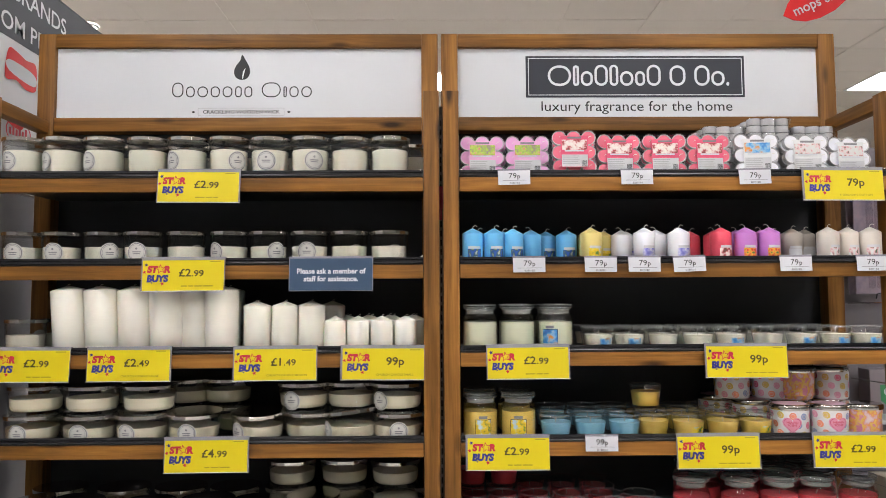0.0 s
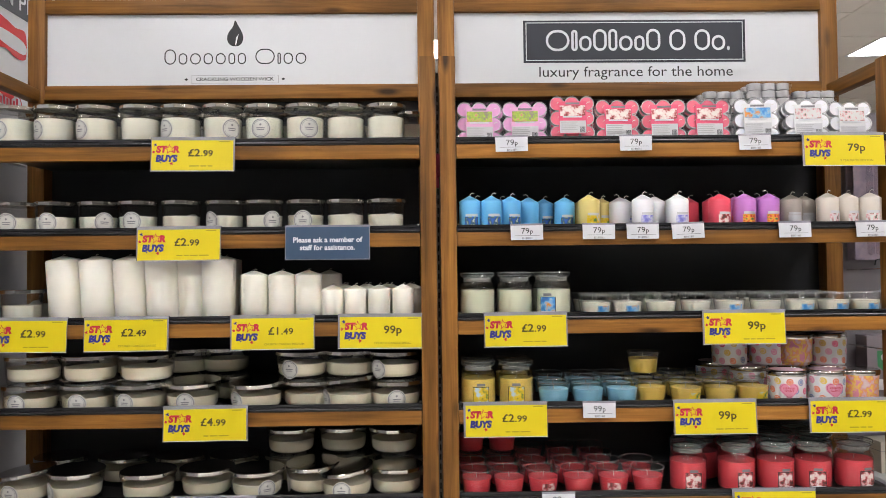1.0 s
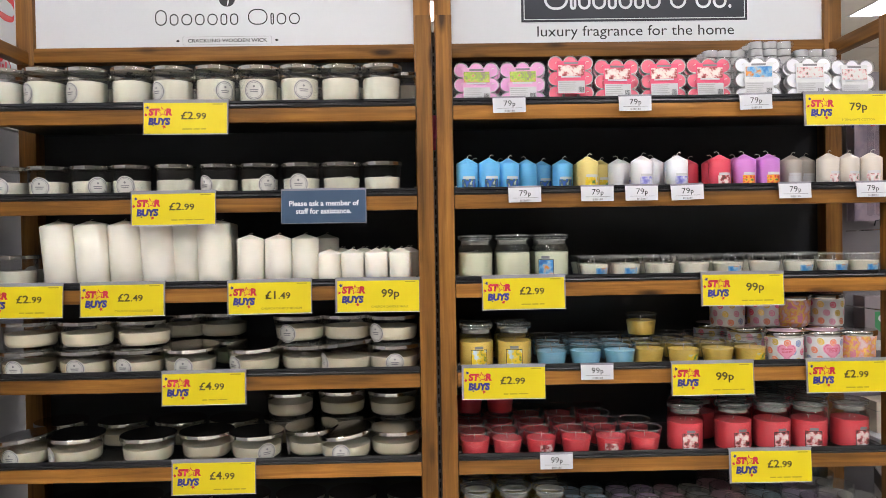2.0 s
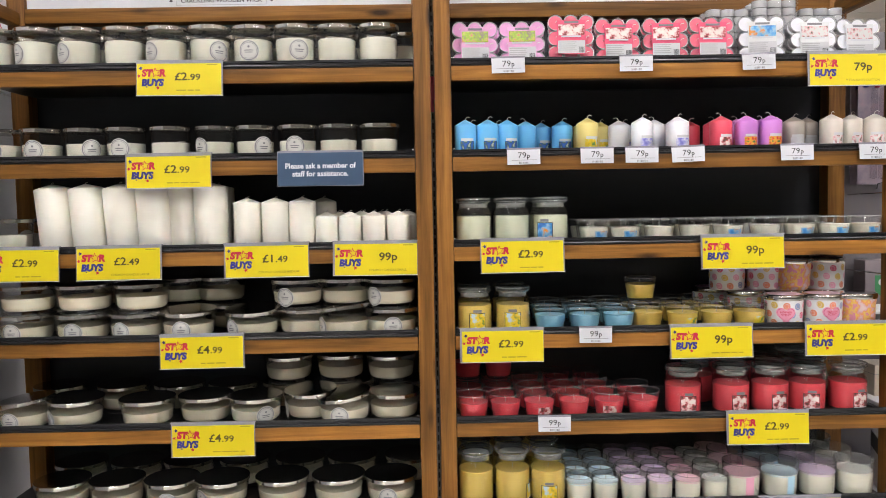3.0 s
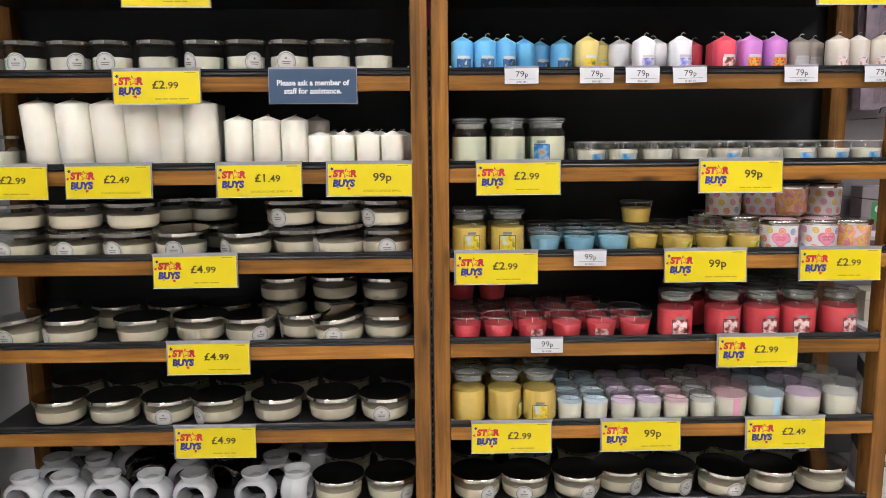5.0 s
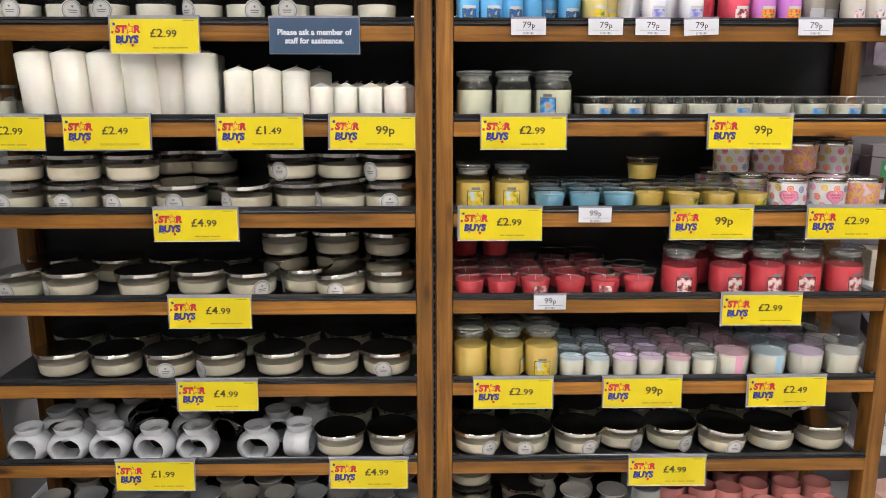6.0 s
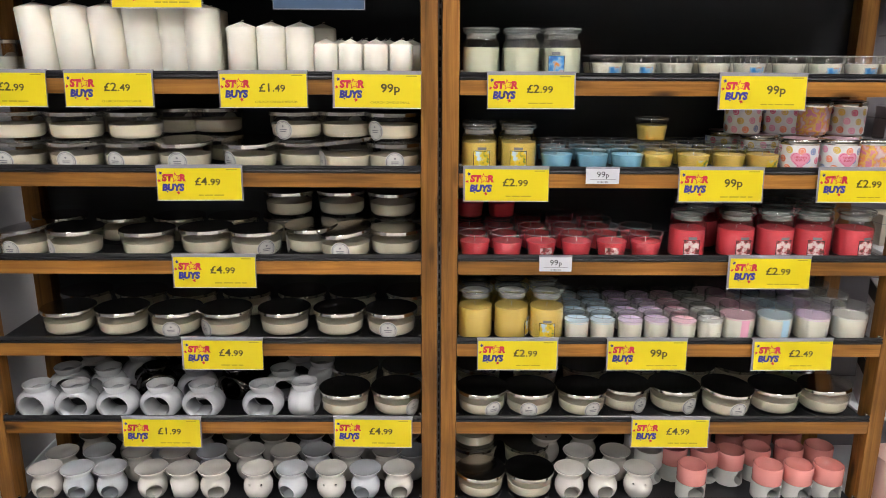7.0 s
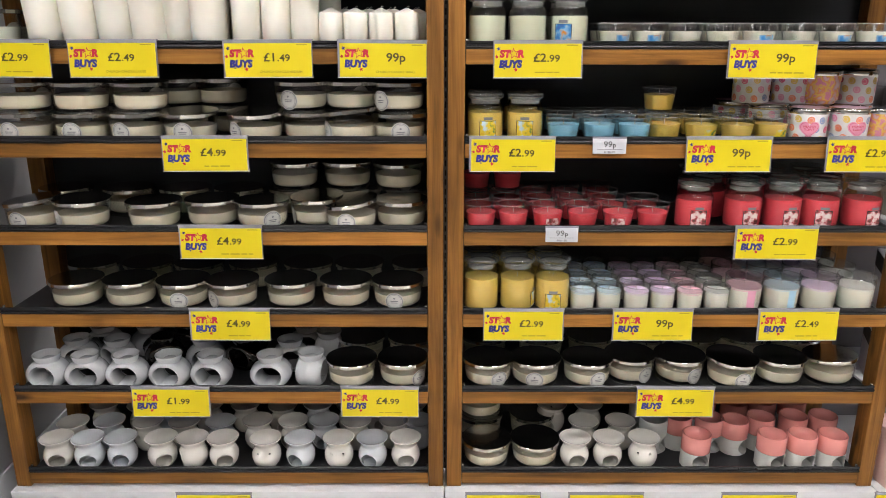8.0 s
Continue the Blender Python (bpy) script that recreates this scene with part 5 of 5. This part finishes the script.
def white_tag(price, seed):
    ob = thing("price_tag", "small white shelf ticket priced " + price, "price tag", "white shelf tickets")
    part("sleeve", box(-0.042, 0.042, -0.001, 0.0008, -0.012, 0.002, 0.0003), SLEEVE, ob, "clear plastic strip", 0)
    card = part("card", box(-0.041, 0.041, -0.0022, -0.0012, -0.0395, -0.003), WHITE_CARD, ob, "", 0)
    y = -0.0028
    part("price", lettering(price[:-1], 0.0205, 0.007, y, -0.0235, INK, "RIGHT", 0.0, 1.08), INK, card, "", 0)
    part("pence", lettering("p", 0.0165, 0.0075, y, -0.0235, INK, "LEFT", 0.0002), INK, card, "", 0)
    b = bmesh.new()
    bar(b, -0.03, 0.032, -0.0292, -0.0282, y)
    part("product_line", b, GREY_INK, card, "", 0)
    b = bmesh.new()
    x = -0.012
    for i in range(9):
        bar(b, x, x + (0.0012 if i % 3 else 0.002), -0.038, -0.033, y)
        x += 0.003
    part("barcode", b, GREY_INK, card, "", 0)
    return ob


for i, (pr, x, s, roll) in enumerate((("79p", 0.187, 0, -1.0), ("79p", 0.504, 0, -0.3), ("79p", 0.809, 0, -1.5), ("79p", 0.223, 1, -0.5), ("79p", 0.406, 1, 0.2), ("79p", 0.518, 1, 0.2), ("79p", 0.633, 1, -2.0),
                                      ("79p", 0.907, 1, -0.4), ("79p", 1.105, 1, -0.4), ("99p", 0.4, 3, 0.3), ("99p", 0.294, 4, 0.2))):
    place_sign(white_tag(pr, i), x, LIP[s] - 0.001, -0.006, 3.0, roll)


# ---- what stands beside and behind the shelving ----
WX = -1.262
ob = thing("side_partition", "tall white partition with printed brand poster", "partition")
part("poster_board", box(WX - 0.04, WX, -1.6, 1.6, 1.905, 2.575), WHITE_BOARD, ob, "white poster board", 0)
part("lower_panel", box(WX - 0.04, WX - 0.003, -1.6, 1.6, 0.27, 1.900), GREY_PANEL, ob, "pale grey metal panel", 0)
part("skirting_panel", box(WX - 0.04, WX, -1.6, 1.6, 0.0, 0.266), WHITE_METAL, ob, "", 0)
part("poster_band", box(WX + 0.0006, WX + 0.0016, -1.6, 1.598, 2.352, 2.574), NAVY, ob, "dark navy band", 0)
part("cap_strip", box(WX - 0.042, WX + 0.0024, -1.6, 1.6, 2.5755, 2.58), NAVY, ob, "", 0)


def on_side(me):
    """Turn a mesh drawn in x-z so that it lies on the partition, reading along +y."""
    me.transform(pose(WX + 0.0028, 0, 0, 0, 0, 90))
    return me


part("line_of_text", on_side(lettering("BRANDS", 0.076, 0.578, 0, 2.474, WHITE_CARD, "RIGHT", 0.0006, 1.12)), WHITE_CARD, ob, "", 0)
part("line_of_text", on_side(lettering("OM PR", 0.074, 0.2, 0, 2.374, WHITE_CARD, "LEFT", 0.0006, 1.12)), WHITE_CARD, ob, "", 0)
for nm, pts, m in (("logo_shape", [(0.232, 2.232), (0.245, 2.318), (0.29, 2.322), (0.34, 2.312), (0.395, 2.312), (0.402, 2.245), (0.385, 2.225), (0.34, 2.222), (0.29, 2.236)], RED_BOARD),
                   ("logo_bar", [(0.25, 2.255), (0.25, 2.288), (0.385, 2.28), (0.385, 2.242)], WHITE_CARD),
                   ("logo_swoosh", [(0.12, 2.19), (0.18, 2.17), (0.28, 2.12), (0.325, 2.15), (0.335, 2.10), (0.28, 2.095), (0.16, 2.14)], RED_BOARD),
                   ("logo_letter", [(0.43, 2.07), (0.43, 2.13), (0.44, 2.13), (0.44, 2.08), (0.47, 2.08), (0.47, 2.07)], INK)):
    b = flat(pts if nm == "logo_letter" else smooth_loop(pts), -0.0006 if nm == "logo_bar" else 0.0)
    part(nm, on_side(finish(b, nm, m, 0)), m, ob, "", 0)
b = bmesh.new()
for i in range(28):
    a, c = 2 * math.pi * i / 28, 2 * math.pi * (i + 1) / 28
    b.faces.new([b.verts.new((0.312 + r * math.cos(t) * 0.75, 0, 2.083 + r * 0.45 * math.sin(t))) for r, t in ((0.09, a), (0.09, c), (0.083, c), (0.083, a))])
part("logo_oval", on_side(finish(b, "logo_oval", RED_INK, 0)), RED_INK, ob, "", 0)
b = bmesh.new()
for i in range(6):
    bar(b, 0.262 + i * 0.0168, 0.273 + i * 0.0168, 2.07, 2.1 if i % 2 else 2.09, 0)
part("logo_bar", on_side(finish(b, "logo_bar", RED_INK, 0)), RED_INK, ob, "", 0)

# red hanging aisle sign
ob = thing("aisle_sign", "red hanging aisle sign with white lettering", "sign", at=pose(1.876, 2.0, 3.10, 0, -24, 0))
b = bmesh.new()
low = [(0.0, 0.0), (0.04, -0.045), (0.10, -0.078), (0.18, -0.092), (0.27, -0.086), (0.35, -0.06), (0.42, -0.015), (0.46, 0.03)]
pts = low + [(0.46, 0.16), (0.30, 0.15), (0.15, 0.11), (0.05, 0.05)]
f = b.faces.new([b.verts.new((x, 0, z)) for x, z in pts])
g = bmesh.ops.extrude_face_region(b, geom=[f])
for v in g["geom"]:
    if isinstance(v, bmesh.types.BMVert):
        v.co.y += 0.006
part("board", b, RED_BOARD, ob, "", 0)
part("line_of_text", lettering("mops & br", 0.078, 0.055, -0.001, -0.03, WHITE_CARD, "LEFT", 0.001, 0.95), WHITE_CARD, ob, "", 0)
for x in (0.1, 0.42):
    part("cable", tube([(x, 0.003, 0.08), (x + 0.2, 0.003, 0.55)], 0.0015), WHITE_METAL, ob)

# neighbouring bay of hanging goods
ob = thing("pegboard_bay", "pale lilac-grey backed bay for hanging goods", "display bay")
part("peg_panel", box(1.235, 2.45, 0.405, 0.423, 0.25, 2.05), plain("lilac_grey_panel", (0.2, 0.185, 0.2), 0.5, var=0.08, scale=3), ob, "", 0)
for zz in (1.56, 1.33):
    for x in (1.27, 1.40, 1.53):
        part("hook", tube([(x, 0.405, zz), (x, 0.22, zz + 0.004), (x, 0.205, zz + 0.012)], 0.0022), CHROME, ob)
part("price_bar", tube([(1.235, 0.20, 1.575), (1.235, 0.195, 1.588), (1.25, 0.192, 1.592), (1.6, 0.19, 1.6)], 0.002), INK, ob)
proto = thing("hanging_pack", "hanging clear blister pack with pink card", "packet", "hanging packs")
part("backing_card", box(-0.055, 0.055, 0.002, 0.004, -0.13, 0.03), mottled("pink_pack_print", ((0.31, 0.22, 0.26), (0.26, 0.21, 0.25), (0.21, 0.17, 0.22)), 30), proto, "", 0)
for i in range(4):
    x = -0.038 + i * 0.0255
    part("tube", lathe([(0, -0.115), (0.009, -0.112), (0.0095, -0.06), (0.007, -0.03), (0, -0.028)], 14), FILM, proto)
    part("cap", lathe([(0, -0.028), (0.007, -0.027), (0.007, -0.012), (0, -0.010)], 14), RED_INK if i % 2 else BLUE_INK, proto)
    proto.children[-1].location = proto.children[-2].location = (x, -0.008, 0)
spread(proto, [pose(x, y, zz, 0, 0, 0) for zz in (1.90, 1.72) for y in (0.37, 0.33) for x in (1.31, 1.44, 1.57)])
ob = thing("air_freshener_pack", "pale carton with green crest label", "carton", at=pose(1.33, 0.34, 1.235))
part("carton", box(-0.06, 0.06, -0.03, 0.03, 0.0, 0.13, 0.002), plain("pale_lilac_card", (0.25, 0.21, 0.23), 0.4), ob)
part("crest", flat([(-0.03, 0.04), (-0.01, 0.022), (0.012, 0.04), (0.012, 0.085), (-0.03, 0.085)], -0.0306), plain("green_print", (0.05, 0.25, 0.1), 0.4), ob, "green printed crest", 0)
part("crest_disc", lathe([(0, -0.0312), (0.011, -0.0312)], 20, "y"), WHITE_CARD, ob, "", 0)
ob.children[-1].location = (-0.009, 0, 0.065)
part("stripe", box(0.016, 0.058, -0.0308, -0.0302, 0.055, 0.07), TAG_PINK, ob, "", 0)
tray = tagged(new("wire_shelf", finish(box(1.225, 2.44, 0.2, 0.404, 1.222, 1.234, 0.003), "wire_shelf", WHITE_METAL)), "slim white metal shelf on the peg panel", "shelf")
for i, zz in enumerate((0.98, 0.72, 0.50)):
    sh = tagged(new("wire_shelf", finish(box(1.225, 2.44, 0.12, 0.404, zz - 0.012, zz, 0.003), "wire_shelf", WHITE_METAL)), "slim white metal shelf on the peg panel", "shelf")
for x, zz, lab in ((1.29, 0.50, 1), (1.29, 0.72, 0)):
    ob = thing("boxed_candle", "black and white carton with plain lettering", "carton", "black and white cartons", at=pose(x + 0.02, 0.22, zz, 0, 0, -20))
    part("carton", box(-0.05, 0.05, -0.05, 0.05, 0, 0.15, 0.002), WHITE_CARD, ob)
    part("cap_band", box(-0.0506, 0.0506, -0.0506, 0.0506, 0.10, 0.145), INK, ob, "black band", 0)
    part("line_of_text", lettering("APPLE", 0.022, 0.0, -0.0512, 0.062, INK, "CENTER", 0.0003), INK, ob, "", 0)
ob = thing("gift_box", "pink floral printed gift carton", "carton", at=pose(1.315, 0.06, 0.2495, 0, 0, 8))
part("carton", box(-0.085, 0.085, -0.06, 0.06, 0, 0.17, 0.003), plain("blush_card", (0.72, 0.48, 0.42), 0.4), ob)
part("floral_panel", box(-0.06, 0.084, -0.0612, -0.0602, 0.004, 0.166), mottled("floral_ink", ((0.75, 0.5, 0.46), (0.74, 0.42, 0.42), (0.7, 0.2, 0.26), (0.75, 0.6, 0.55)), 40), ob, "", 0)
ob = thing("pink_marker", "round pink plastic shelf marker in the joint", "marker", at=pose(-0.001, 0.075, 1.85))
part("disc", lathe([(0, -0.0015), (0.03, -0.0015), (0.031, 0), (0.03, 0.0015), (0, 0.0015)], 32, "y"), plain("pink_plastic", (0.75, 0.08, 0.22), 0.35), ob)
part("stem", box(-0.004, 0.004, -0.001, 0.001, -0.06, -0.029), plain("pink_plastic", (0.75, 0.08, 0.22), 0.35), ob, "", 0)
ob = thing("slotted_upright", "grey slotted steel upright in the joint", "upright")
part("channel", box(-0.0042, 0.0042, 0.09, 0.40, 0.25, 2.1), GALVANISED, ob, "", 0)
slot = finish(box(-0.0018, 0.0018, 0.0885, 0.0896, -0.008, 0.008), "slot", INK, 0)
for i in range(72):
    part("slot", slot, INK, ob).location.z = 0.28 + i * 0.025

for x, zz in ((1.30, 0.98), (1.41, 0.98)):
    ob = thing("cream_carton", "plain cream carton on a slim white shelf", "carton", "cream cartons", at=pose(x, 0.27, zz + 0.0005, 0, 0, 3))
    part("carton", box(-0.048, 0.048, -0.04, 0.04, 0, 0.09, 0.002), plain("cream_card", (0.5, 0.45, 0.36), 0.45), ob)
    part("lid_seam", box(-0.0484, 0.0484, -0.0404, 0.0404, 0.062, 0.0632), GREY_INK, ob, "", 0)
